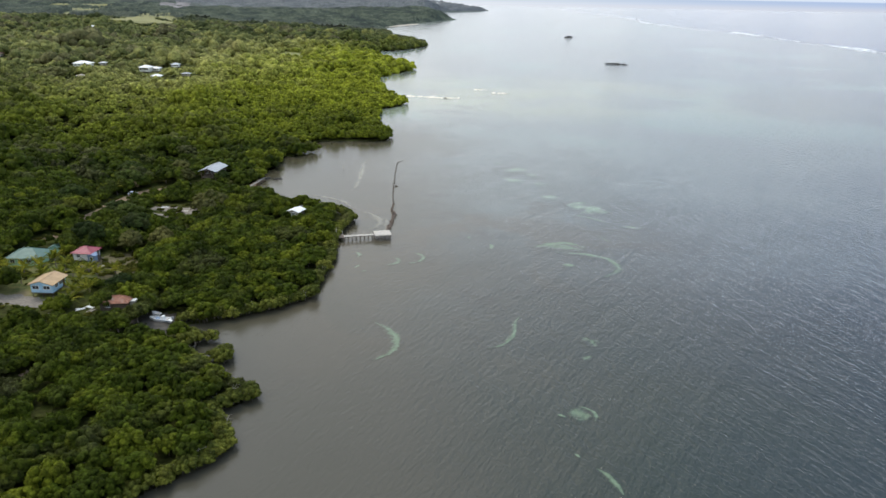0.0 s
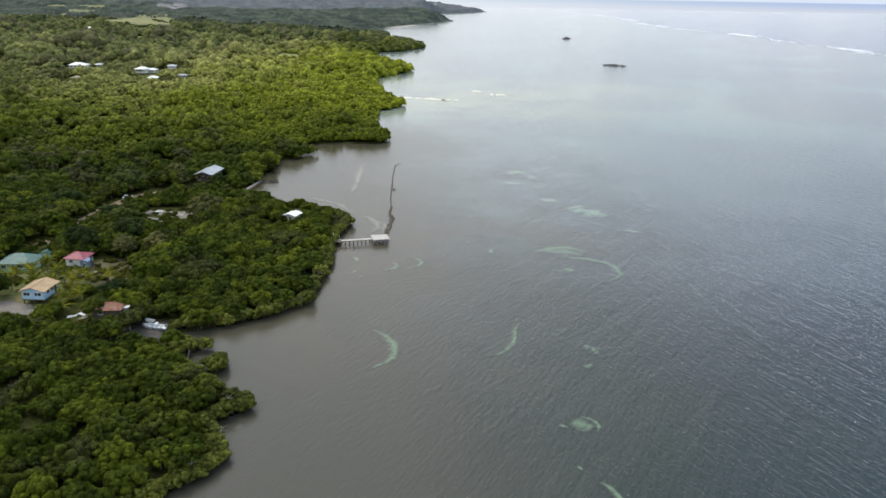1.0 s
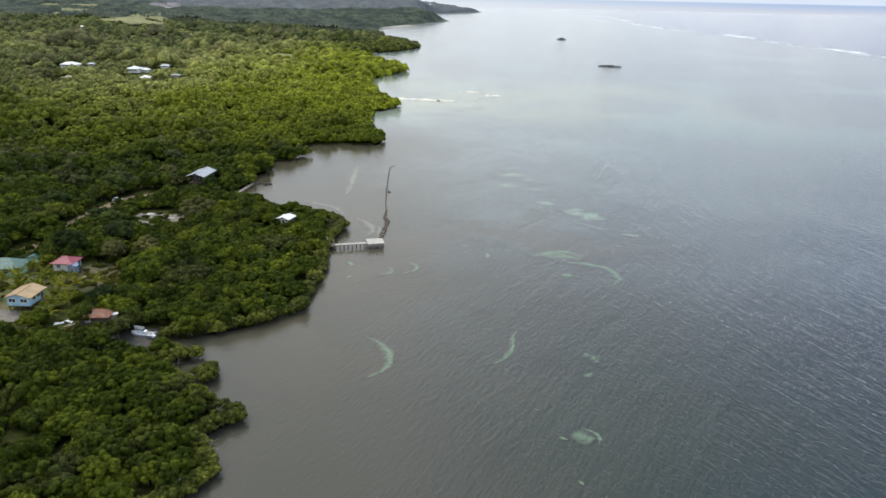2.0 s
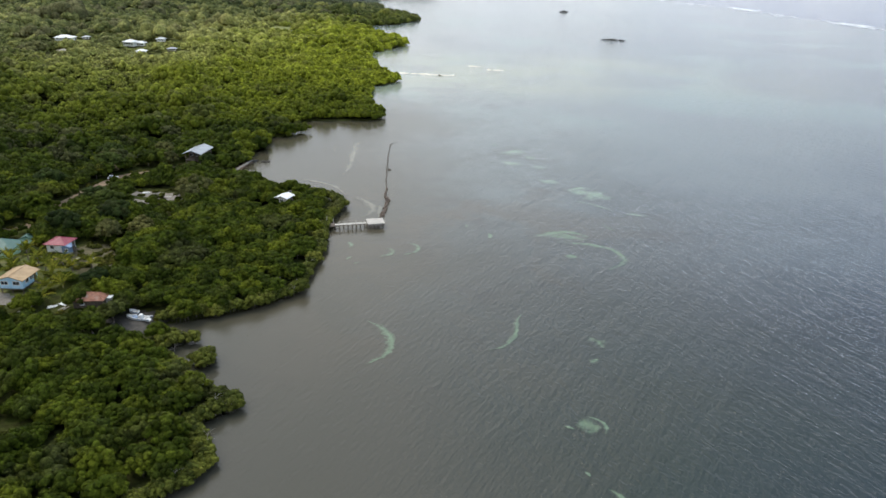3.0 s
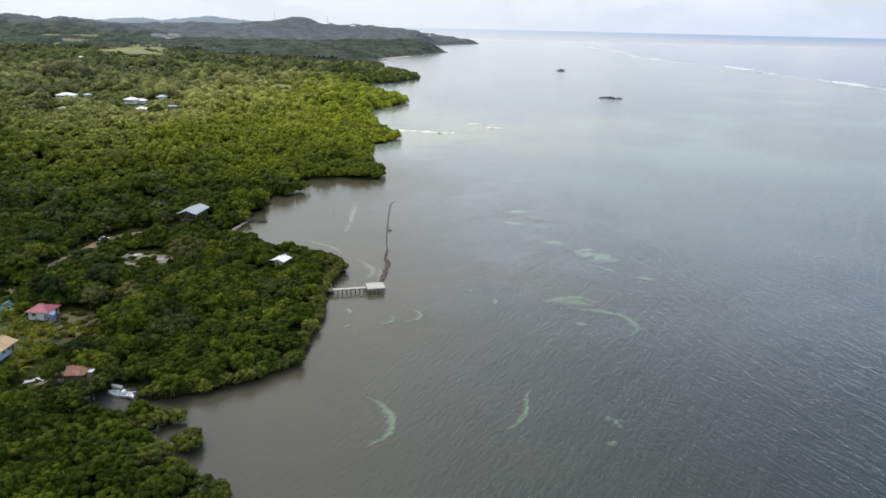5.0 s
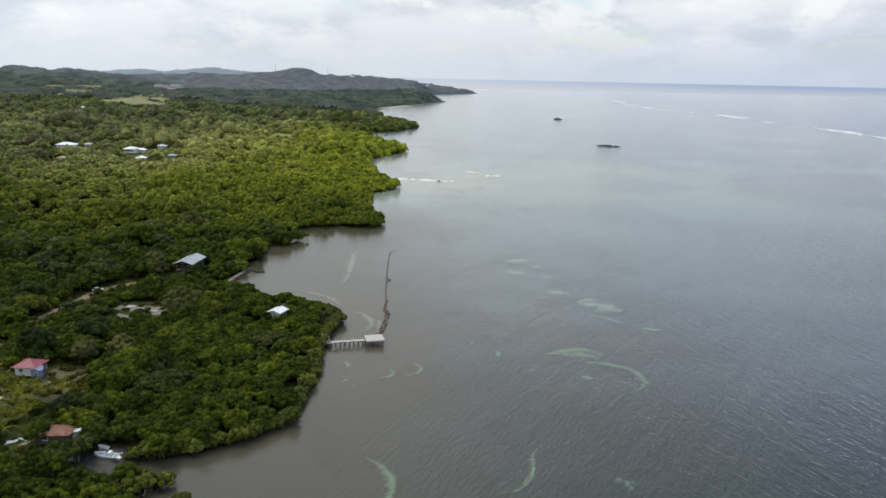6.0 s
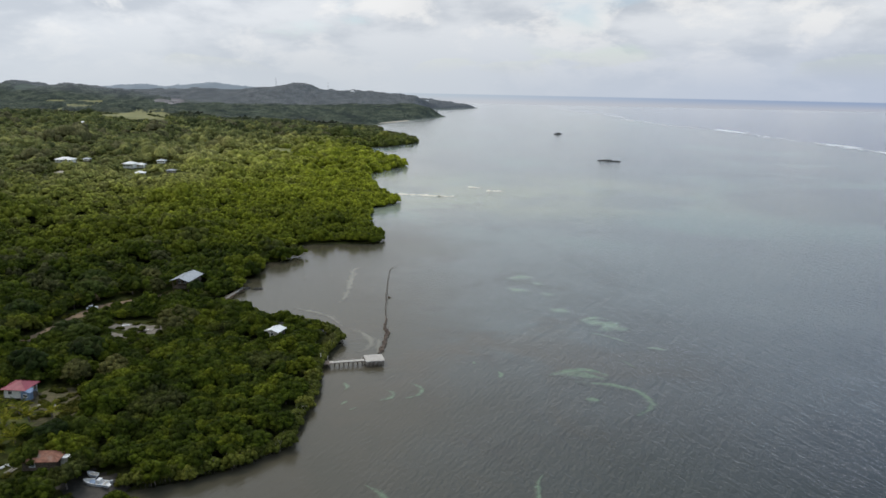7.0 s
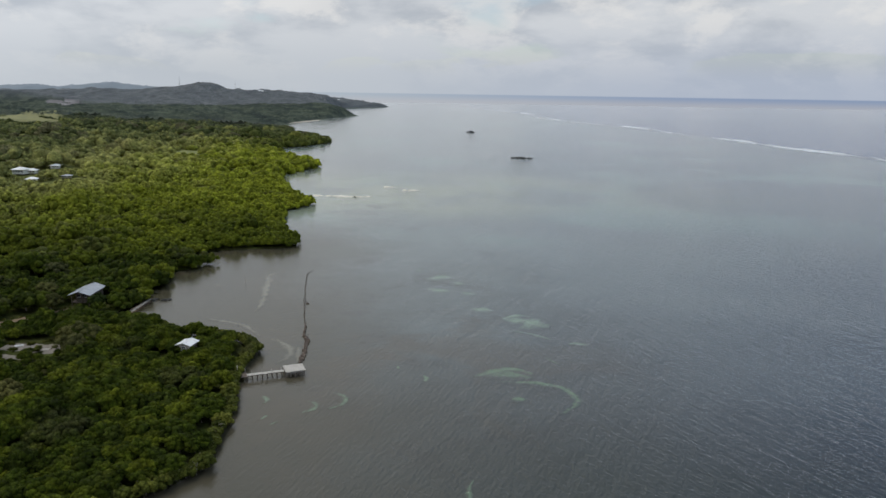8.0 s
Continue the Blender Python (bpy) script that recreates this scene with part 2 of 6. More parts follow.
def ground_material():
    """Dark mud and leaf litter, with patches of weed; grassy inland, scrub with painted haze on the far hills."""
    m, nt = material("forest_floor")
    p = place_of(nt)
    n1, n2 = fbm(nt, p, 0.9, 5.0), fbm(nt, p, 0.12, 4.0)
    c = mix(nt, step(nt, n1, 0.38, 0.62), (0.034, 0.036, 0.012), (0.058, 0.064, 0.018))
    c = mix(nt, step(nt, n2, 0.50, 0.66), c, (0.060, 0.078, 0.016))
    y = node(nt, "ShaderNodeSeparateXYZ", [(0, p)]).outputs[1]
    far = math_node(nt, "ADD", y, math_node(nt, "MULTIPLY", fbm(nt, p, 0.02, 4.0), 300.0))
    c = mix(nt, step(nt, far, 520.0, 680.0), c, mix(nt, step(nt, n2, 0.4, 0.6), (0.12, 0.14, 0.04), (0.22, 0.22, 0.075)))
    # hill scrub, its tone lightened and greyed to paint in the haze
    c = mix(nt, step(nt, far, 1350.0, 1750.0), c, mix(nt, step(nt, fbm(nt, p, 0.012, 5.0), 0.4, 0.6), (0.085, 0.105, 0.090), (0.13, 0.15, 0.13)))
    s = node(nt, "ShaderNodeBsdfPrincipled", [("Base Color", c), ("Normal", bump(nt, n1, 0.8, 0.2))], Roughness=0.95, Specular_IOR_Level=0.03)
    finish(nt, s.outputs[0])
    return m


def water_tone(nt, p):
    """Colour of the water by place: brown silt by the shore, green-grey, blue outside, pale over the shelf."""
    x, y, _ = node(nt, "ShaderNodeSeparateXYZ", [(0, p)]).outputs
    level = vmath(nt, "MULTIPLY", p, (1.0, 1.0, 0.0))
    drift = math_node(nt, "MULTIPLY", math_node(nt, "SUBTRACT", fbm(nt, level, 0.013, 4.0), 0.5), 90.0)
    xd = math_node(nt, "ADD", x, drift)
    tone = mix(nt, step(nt, xd, -35.0, 48.0), (0.067, 0.060, 0.037), (0.053, 0.051, 0.043))
    tone = mix(nt, step(nt, xd, 25.0, 140.0), tone, (0.009, 0.023, 0.046))
    shelf = math_node(nt, "MULTIPLY", step(nt, math_node(nt, "ADD", y, math_node(nt, "MULTIPLY", drift, 2.2)), 80.0, 360.0), step(nt, xd, 640.0, 560.0))
    shelf = math_node(nt, "MULTIPLY", shelf, step(nt, xd, 60.0, 260.0, (1.0, 0.6)))
    shelf = math_node(nt, "MULTIPLY", shelf, math_node(nt, "MAXIMUM", step(nt, xd, -35.0, 35.0), step(nt, y, 320.0, 420.0)))
    tone = mix(nt, shelf, tone, (0.155, 0.177, 0.167))
    band = fbm(nt, vmath(nt, "MULTIPLY", level, (0.0085, 0.0080, 0.0)), 1.0, 5.0, 0.58, 0.7)
    lagoon = math_node(nt, "MULTIPLY", step(nt, y, 260.0, 480.0), step(nt, xd, 620.0, 540.0))
    tone = mix(nt, math_node(nt, "MULTIPLY", lagoon, step(nt, band, 0.46, 0.64, (0.0, 0.5))), tone, (0.215, 0.315, 0.265))
    flats = math_node(nt, "MULTIPLY", step(nt, math_node(nt, "ADD", y, drift), 370.0, 470.0), step(nt, math_node(nt, "ADD", y, drift), 680.0, 540.0))
    tone = mix(nt, math_node(nt, "MULTIPLY", math_node(nt, "MULTIPLY", flats, step(nt, xd, 330.0, 40.0)), step(nt, fbm(nt, vmath(nt, "MULTIPLY", level, (0.012, 0.016, 0.0)), 1.0, 5.0, 0.6, 0.6), 0.32, 0.64, (0.15, 0.75))), tone, (0.30, 0.325, 0.215))
    tone = mix(nt, step(nt, xd, 560.0, 640.0), tone, (0.030, 0.055, 0.130))
    weed = fbm(nt, vmath(nt, "ADD", level, (50, 10, 0)), 0.045, 5.0, 0.6)
    tone = mix(nt, math_node(nt, "MULTIPLY", step(nt, weed, 0.52, 0.68, (0.0, 0.35)), step(nt, xd, 75.0, 35.0)), tone, (0.050, 0.040, 0.028))
    silt = fbm(nt, vmath(nt, "ADD", level, (210, 80, 0)), 0.020, 4.0, 0.6, 0.8)
    near_shore = math_node(nt, "MULTIPLY", step(nt, xd, 70.0, 20.0), step(nt, xd, -60.0, -25.0))
    tone = mix(nt, math_node(nt, "MULTIPLY", math_node(nt, "MULTIPLY", step(nt, silt, 0.46, 0.64, (0.0, 0.55)), near_shore), step(nt, y, 330.0, 220.0)), tone, (0.094, 0.076, 0.050))
    # darker tones for the near water, fading out by y = 185
    near_tone = mix(nt, step(nt, xd, -10.0, 40.0), (0.058, 0.056, 0.043), mix(nt, step(nt, xd, 30.0, 100.0), (0.020, 0.031, 0.022), (0.004, 0.015, 0.028)))
    tone = mix(nt, step(nt, math_node(nt, "ADD", y, math_node(nt, "MULTIPLY", drift, 0.6)), 185.0, 85.0, (0.0, 0.8)), tone, near_tone)
    return tone, xd, y


def water_material(name, shoal=None):
    """Murky water: body colour under a rippled gloss by Fresnel. shoal: colour of the pale sand that shows through a shoal, by its rise."""
    m, nt = material(name)
    p = place_of(nt)
    body, xd, y = water_tone(nt, p)
    if shoal:
        rise = node(nt, "ShaderNodeAttribute")
        rise.attribute_name = "rise"
        n1, n2 = fbm(nt, p, 0.8, 5.0, 0.62, 0.6), fbm(nt, p, 0.22, 3.0)
        lift = math_node(nt, "ADD", rise.outputs["Fac"], math_node(nt, "MULTIPLY", math_node(nt, "SUBTRACT", n1, 0.5), 2.0))
        lift = math_node(nt, "MULTIPLY", step(nt, lift, 0.10, 1.15), step(nt, rise.outputs["Fac"], 0.0, 0.25))
        lift = math_node(nt, "MULTIPLY", lift, step(nt, n2, 0.3, 0.6, (0.6, 1.0)))
        body = mix(nt, lift, body, shoal)

    def train(crest, stretch, scale, detail=2.5, twist=0.25):
        """Ripples whose crests run at that angle from +x, long along the crest."""
        r = node(nt, "ShaderNodeVectorRotate", [("Vector", p)], Angle=radians(-crest))
        return fbm(nt, vmath(nt, "MULTIPLY", r.outputs[0], (stretch, 1.0, 1.0)), scale, detail, 0.55, twist)
    h = math_node(nt, "ADD", math_node(nt, "MULTIPLY", train(-66, 0.26, 1.1, 3.5), 0.66), math_node(nt, "MULTIPLY", train(-74, 0.22, 0.42, 2.5), 0.85))
    h = math_node(nt, "ADD", h, math_node(nt, "MULTIPLY", train(56, 0.14, 0.27, 1.5), 1.15))
    wind = step(nt, xd, -25.0, 75.0, (0.0, 0.95))
    fine = math_node(nt, "ADD", math_node(nt, "MULTIPLY", train(62, 0.28, 1.3, 3.5), 0.50), math_node(nt, "MULTIPLY", train(-48, 0.36, 2.0, 3.5), 0.34))
    breeze = step(nt, xd, -40.0, 30.0, (0.34, 1.0))
    h = math_node(nt, "ADD", math_node(nt, "MULTIPLY", h, wind), math_node(nt, "MULTIPLY", fine, breeze))
    h = math_node(nt, "MULTIPLY", h, step(nt, y, 90.0, 420.0, (1.0, 0.6)))
    nrm = bump(nt, h, 1.0, 0.42)
    base = node(nt, "ShaderNodeBsdfDiffuse", [("Color", body), ("Normal", nrm)])
    gloss = node(nt, "ShaderNodeBsdfGlossy", [("Normal", nrm)], Roughness=0.13, Color=(1, 1, 1, 1))
    fres = node(nt, "ShaderNodeFresnel", [("Normal", nrm)], IOR=1.33)
    s = node(nt, "ShaderNodeMixShader", [(0, fres.outputs[0]), (1, base.outputs[0]), (2, gloss.outputs[0])])
    finish(nt, s.outputs[0])
    return m


GROUND, WATER = ground_material(), water_material("sea_water")
REEF = water_material("coral_shoal_water", (0.138, 0.196, 0.118))
CLEAN_REEF = water_material("outer_shoal_water", (0.185, 0.245, 0.175))
BAR = water_material("sand_shoal_water", (0.165, 0.155, 0.110))


# ================= mesh helpers =================
def mesh_of(name, verts, faces, mats, smooth=False):
    me = bpy.data.meshes.new(name)
    v, f = np.asarray(verts, np.float32), np.asarray(faces, np.int32)
    me.vertices.add(len(v))
    me.vertices.foreach_set("co", v.ravel())
    me.loops.add(f.size)
    me.loops.foreach_set("vertex_index", f.ravel())
    me.polygons.add(len(f))
    me.polygons.foreach_set("loop_start", np.arange(0, f.size, f.shape[1], dtype=np.int32))
    me.polygons.foreach_set("use_smooth", np.full(len(f), smooth, bool))
    for mt in mats:
        me.materials.append(mt)
    me.update(calc_edges=True)
    return me


def bm_mesh(name, bm, mat, smooth=False):
    bmesh.ops.recalc_face_normals(bm, faces=bm.faces)
    me = bpy.data.meshes.new(name)
    for f in bm.faces:
        f.smooth = smooth
    bm.to_mesh(me)
    bm.free()
    me.materials.append(mat)
    return me


def part(name, bm, mat, parent, label="", smooth=False):
    ob = new(name, bm_mesh(name, bm, mat, smooth) if isinstance(bm, bmesh.types.BMesh) else bm)
    ob.parent = parent
    if label:
        tagged(ob, label)
    return ob


def thing(name, label, category, m=None, group="", kind=""):
    ob = new(name)
    ob.empty_display_size = 0.3
    if m is not None:
        ob.matrix_world = m
    return tagged(ob, label, category, group, kind)


def box(bm, x0, x1, y0, y1, z0, z1, m=None):
    vs = [bm.verts.new((x, y, z)) for x in (x0, x1) for y in (y0, y1) for z in (z0, z1)]
    for q in ((0, 1, 3, 2), (4, 6, 7, 5), (0, 4, 5, 1), (2, 3, 7, 6), (0, 2, 6, 4), (1, 5, 7, 3)):
        bm.faces.new([vs[i] for i in q])
    if m is not None:
        bmesh.ops.transform(bm, matrix=m, verts=vs)
    return bm


def boxed(*a):
    return box(bmesh.new(), *a)


def tube(bm, a, b, r0, r1, n=6):
    a, b = Vector(a), Vector(b)
    q = (b - a).to_track_quat("Z", "Y").to_matrix()
    rings = []
    for c, r in ((a, r0), (b, r1)):
        rings.append([bm.verts.new(c + q @ Vector((r * math.cos(k * math.tau / n), r * math.sin(k * math.tau / n), 0))) for k in range(n)])
    for k in range(n):
        bm.faces.new((rings[0][k], rings[0][(k + 1) % n], rings[1][(k + 1) % n], rings[1][k]))
    bm.faces.new(rings[0][::-1])
    bm.faces.new(rings[1])
    return bm


def bent(bm, pts, r0, r1, n=5):
    for i in range(len(pts) - 1):
        k0, k1 = i / (len(pts) - 1), (i + 1) / (len(pts) - 1)
        tube(bm, pts[i], pts[i + 1], r0 + (r1 - r0) * k0, r0 + (r1 - r0) * k1, n)
    return bm


def slab(bm, corners, thick):
    """A sloping panel: four corners of the top, with thickness downwards."""
    top = [bm.verts.new(c) for c in corners]
    low = [bm.verts.new((c[0], c[1], c[2] - thick)) for c in corners]
    bm.faces.new(top)
    bm.faces.new(low[::-1])
    k = len(corners)
    for i in range(k):
        bm.faces.new((top[i], low[i], low[(i + 1) % k], top[(i + 1) % k]))
    return bm


# ================= the lie of the land =================
COAST_Y = (-600, 0, 60, 80, 86, 90, 94, 97, 101, 103, 106, 109, 112, 118, 122, 125, 127.5, 129.8, 132.0, 134.5, 137.4, 142.4, 148.6, 157, 166, 174, 186, 197, 209, 216, 222, 230, 237, 242, 255, 270, 274, 283, 294, 297, 302, 308, 314, 322, 329, 331, 333, 338, 345, 372, 414, 424, 434, 442, 452, 462)
COAST_X = (-190, -64, -46, -39.3, -33.7, -30.6, -29.7, -32, -35, -32.5, -29.6, -31, -38, -42, -47.4, -47, -45, -50, -57, -48, -41.5, -33.5, -27.6, -27.4, -26.6, -26.4, -28.4, -27.4, -25.4, -29.5, -45, -57.5, -65.5, -69, -66, -67, -63.6, -66, -66, -59, -58.5, -66, -66, -63, -57, -44, -27, -23.6, -26, -35.8, -36.2, -39.6, -34, -28.6, -23, -26)
FAR_Y = (500, 538, 584, 610, 637, 674, 700, 740, 821, 869, 895, 916, 987, 1030, 1060, 1150, 1328, 1456, 1603, 1806, 2072, 2200, 2500, 2939, 3200, 3387, 3515, 3600, 4000, 4900)
FAR_X = (-42, -47.3, -54.9, -50, -41, -30, -33, -60, -82, -90, -70, -52.7, -25.5, -26, -40, -90, -97, -120, -105, -48, 30, 20, -40, -32, 120, 190, 197, 150, 0, -200)


def coast(y):
    return np.interp(y, COAST_Y + FAR_Y, COAST_X + FAR_X)


# ridges: y of the crest, spread before and behind it, then x and height along the crest
HEADLAND = (2080, 170, 320, (-2600, -1300, -800, -547, -436, -341, -214, -120, -55, -23, 9, 40), (6, 6, 6, 9, 13, 17, 23, 25, 25, 18, 10, 0))
MAIN_HILL = (2900, 330, 500, (-2600, -1331, -1175, -974, -773, -683, -616, -560, -515, -482, -437, -347, -168, -78, -30), (45, 51, 50, 57, 59, 67, 80, 88, 82, 67, 64, 63, 54, 43, 20))
FAR_POINT = (3400, 200, 300, (-600, -200, -78, -12, 68, 121, 196), (40, 40, 38, 30, 18, 10, 0))
WEST_HILL = (2300, 180, 400, (-2600, -1500, -1369, -1313, -1264, -1175, -1123, -1053, -900, -700, -500), (50, 50, 58, 73, 57, 67, 62, 55, 40, 15, 0))
WEST_KNOLL = (2020, 100, 250, (-1280, -1120, -930, -780), (0, 24, 24, 0))
MIDDLE_KNOLL = (1660, 90, 200, (-830, -700, -560, -450), (0, 17, 17, 0))
BACK_RIDGE = (4650, 260, 300, (-3200, -2600, -2126, -2016, -1871, -1727, -1581, -1472, -1363, -1255, -1000, -600, -200), (40, 40, 55, 74, 80, 70, 83, 96, 95, 83, 60, 40, 0))
RIDGES = (HEADLAND, MAIN_HILL, FAR_POINT, WEST_HILL, WEST_KNOLL, MIDDLE_KNOLL, BACK_RIDGE)


def land(x, y):
    """Height of the ground at x, y (arrays)."""
    x, y = np.asarray(x, float), np.asarray(y, float)
    s = coast(y) - x - 2.6
    z = np.clip(-0.9 + 0.7 * s, -2.5, 0.45) + 0.036 * np.clip(s - 25, 0, 420) * np.clip((y - 60) / 400, 0.8, 1.0)
    for y0, before, behind, xs, hs in RIDGES:
        d = (y - y0) / np.where(y < y0, before, behind)
        z = np.maximum(z, np.interp(x, xs, hs) * np.exp(-d * d) * np.clip(s / 45, 0, 1))
    z = z + np.clip(s / 200, 0, 1) * (2.2 * np.sin(x * 0.021 + y * 0.013) * np.sin(y * 0.017 - x * 0.006) + 1.0 * np.sin(x * 0.05) * np.sin(y * 0.043))
    return z


def ground_at(x, y):
    return float(land(x, y))


def build_ground():
    ys = np.concatenate([np.linspace(-600, 60, 30), np.arange(63, 480, 3.0), np.geomspace(480, 4900, 190)])
    u = np.concatenate([[1.5, 2.6, 3.4, 4.2], np.geomspace(6, 2600, 90)])
    yy, uu = np.meshgrid(ys, u, indexing="ij")
    xx = coast(yy) - uu
    zz = land(xx, yy)
    r, c = yy.shape
    idx = np.arange(r * c).reshape(r, c)
    f = np.stack([idx[:-1, :-1], idx[1:, :-1], idx[1:, 1:], idx[:-1, 1:]], -1).reshape(-1, 4)
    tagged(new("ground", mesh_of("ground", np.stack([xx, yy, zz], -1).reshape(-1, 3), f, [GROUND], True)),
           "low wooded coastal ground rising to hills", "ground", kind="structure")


build_ground()


def sheet(name, z, mat, label, category):
    n = np.concatenate([-np.geomspace(5200, 40, 12), [0], np.geomspace(40, 5200, 12)])
    xx, yy = np.meshgrid(n, n, indexing="ij")
    idx = np.arange(xx.size).reshape(xx.shape)
    f = np.stack([idx[:-1, :-1], idx[1:, :-1], idx[1:, 1:], idx[:-1, 1:]], -1).reshape(-1, 4)
    tagged(new(name, mesh_of(name, np.stack([xx, yy, np.full_like(xx, z)], -1).reshape(-1, 3), f, [mat])), label, category, kind="structure")


sheet("water", 0.0, WATER, "rippled grey-green shallow sea", "sea")

# ================= the forest =================
# clearings: x, y, radius
YARDS = [(-86, 145, 8), (-89, 138, 6), (-95, 139, 6), (-78, 144, 4), (-99, 162, 9), (-99, 154, 5), (-99, 170, 4), (-87.5, 164, 6.5), (-79, 160, 6), (-77.5, 156, 4), (-74.5, 162, 3.5), (-86, 156, 5),
         (-92, 152, 5), (-67, 139.8, 3), (-75, 139.2, 3), (-57, 134, 4.2), (-56.8, 131.2, 4.2), (-54.6, 131.6, 2.5), (-53.5, 132.2, 3.2), (-104, 180.5, 4), (-80, 166, 6), (-77, 163, 5), (-83, 169, 3.5), (-76, 159, 4),
         (-71, 112, 2.6), (-62, 96.5, 2.2)]
BAYSIDE = [(-83.8, 255.5, 6.5), (-83.5, 249, 3.5), (-104.2, 203, 3), (-103.6, 208, 3), (-103.6, 213.5, 3.2), (-103.6, 219, 3.2), (-103.6, 225, 3.6), (-102.8, 231, 3.8), (-99.8, 236.6, 3.6), (-95.9, 240.2, 3.6), (-91.5, 244, 3.6), (-88, 247, 3.6),
           (-87, 213, 4.5), (-82.5, 214.5, 4.5), (-77, 212, 3.6), (-84.6, 206, 2.6), (-68, 240, 4), (-66, 247, 4), (-65, 253, 3.5), (-43.4, 205, 2.3)]
INLAND = [(-289, 580, 14), (-232, 566, 14), (-207, 518, 10), (-220, 590, 9), (-252, 498, 9), (-208, 676, 9), (-194, 540, 9), (-466, 960, 18), (-416, 805, 12), (-448, 800, 12), (-280, 594, 8), (-368, 595, 12),
          (-165, 790, 18), (-158, 760, 18), (-152, 728, 18), (-310, 975, 16), (-290, 1003, 16), (-270, 1028, 16), (-340, 1172, 17), (-312, 1186, 17), (-284, 1200, 17), (-256, 1214, 17), (-228, 1230, 17), (-200, 1246, 17),
          (-172, 1262, 17)]
CLEAR = YARDS + BAYSIDE + INLAND
CLEAR += [(-990 + 310 * k / 9, 2010 - 570 * k / 9, 84 - 44 * (k % 3 == 1)) for k in range(10)] + [(-640 + 155 * k / 7, 1600 - 440 * k / 7, 58 - 30 * (k % 3 == 2)) for k in range(8)] + [(-830 + 110 * k / 4, 2280 - 280 * k / 4, 50) for k in range(5)]
GLADE = np.random.default_rng(19)
for _ in range(90):
    gy = float(GLADE.uniform(500, 800))
    CLEAR.append((float(GLADE.uniform(-0.62 * gy, -0.14 * gy - 25)), gy, float(GLADE.uniform(3.5, 8.0))))
CLEAR = np.array(CLEAR)


def open_land(x, y):
    d = np.hypot(x[:, None] - CLEAR[None, :, 0], y[:, None] - CLEAR[None, :, 1])
    return (d < CLEAR[None, :, 2]).any(1)


# where the growth stays low: x, y, radius, height
LOW = [(-70.5, 108.2, 2.2, 0.65), (-61.5, 93.4, 2.0, 0.65), (-58, 128.5, 5, 0.45), (-54.5, 130, 5, 0.45), (-82, 203, 8, 0.45), (-76, 201, 7, 0.45), (-101, 172, 5, 0.5), (-80, 250, 4, 0.5), (-90, 240, 7, 0.4), (-76.5, 240, 6, 0.65), (-84, 246, 5, 0.5), (-77, 252, 5, 0.5), (-72.5, 134, 4, 0.45), (-67.5, 134.6, 4, 0.58), (-76, 151, 5, 0.45), (-72, 153, 4, 0.5), (-78, 131, 4.5, 0.5), (-66, 238, 7, 0.5)]
LOW += [(x + 2.5, y - 6.5, 6, 0.42) for x, y in ((-104.2, 203), (-103.6, 211), (-103.6, 219), (-103.4, 226), (-102.8, 231), (-99.8, 236.6), (-95.9, 240.2), (-91.5, 244), (-88, 247))]
for vx, vy in ((-290, 582), (-233, 566), (-207, 520), (-220, 593), (-252, 502), (-208, 681), (-194, 543), (-466, 972), (-416, 812), (-448, 806), (-281, 597), (-369, 600)):
    for back in (10, 24, 40):
        LOW.append((vx - vx / vy * back * 0.9, vy - back, 13, 0.4 if back < 30 else 0.6))
LOW = np.array(LOW)


def low_wood(x, y):
    x, y = np.atleast_1d(x), np.atleast_1d(y)
    d = np.hypot(x[:, None] - LOW[None, :, 0], y[:, None] - LOW[None, :, 1])
    f = np.where(d < LOW[None, :, 2], LOW[None, :, 3], 1.0).min(1)
    return f if len(f) > 1 else float(f[0])


def scatter(rng, y0, y1, gap, reach, first=1.6):
    """Uneven tree places on the land between y0 and y1."""
    ys = np.arange(y0, y1, gap)
    px, py = [], []
    for y in ys:
        far = -0.70 * y - reach
        n = int(max(0, (coast(y) - first - far) / gap))
        if n:
            px.append(coast(y) - first - gap * np.arange(n) + rng.uniform(-0.42, 0.42, n) * gap)
            py.append(y + rng.uniform(-0.42, 0.42, n) * gap)
    px, py = np.concatenate(px), np.concatenate(py)
    s = coast(py) - px
    keep = (s > first * 0.9) & ~open_land(px, py)
    return px[keep], py[keep]


def grove(x, y, size):
    """Slow swell of the wood's height and age, about -1 to 1; calm by the shore."""
    g = sum(np.sin((x * math.cos(a) + y * math.sin(a)) / (size * k) + 7 * a) for a, k in ((0.3, 1.0), (1.4, 0.8), (2.3, 0.63), (2.9, 0.45), (0.9, 0.38)))
    return np.clip(g / 2.4, -1, 1) * np.clip((coast(y) - x - 6) / 25, 0, 1)


def dome(sub):
    """The upper part of an icosphere, as arrays."""
    bm = bmesh.new()
    bmesh.ops.create_icosphere(bm, subdivisions=sub, radius=1.0)
    bmesh.ops.delete(bm, geom=[v for v in bm.verts if v.co.z < -0.45], context="VERTS")
    bm.verts.index_update()
    v, f = np.array([v.co[:] for v in bm.verts]), np.array([[q.index for q in p.verts] for p in bm.faces])
    bm.free()
    return v, f


DOMES = {k: dome(k) for k in (1, 2)}


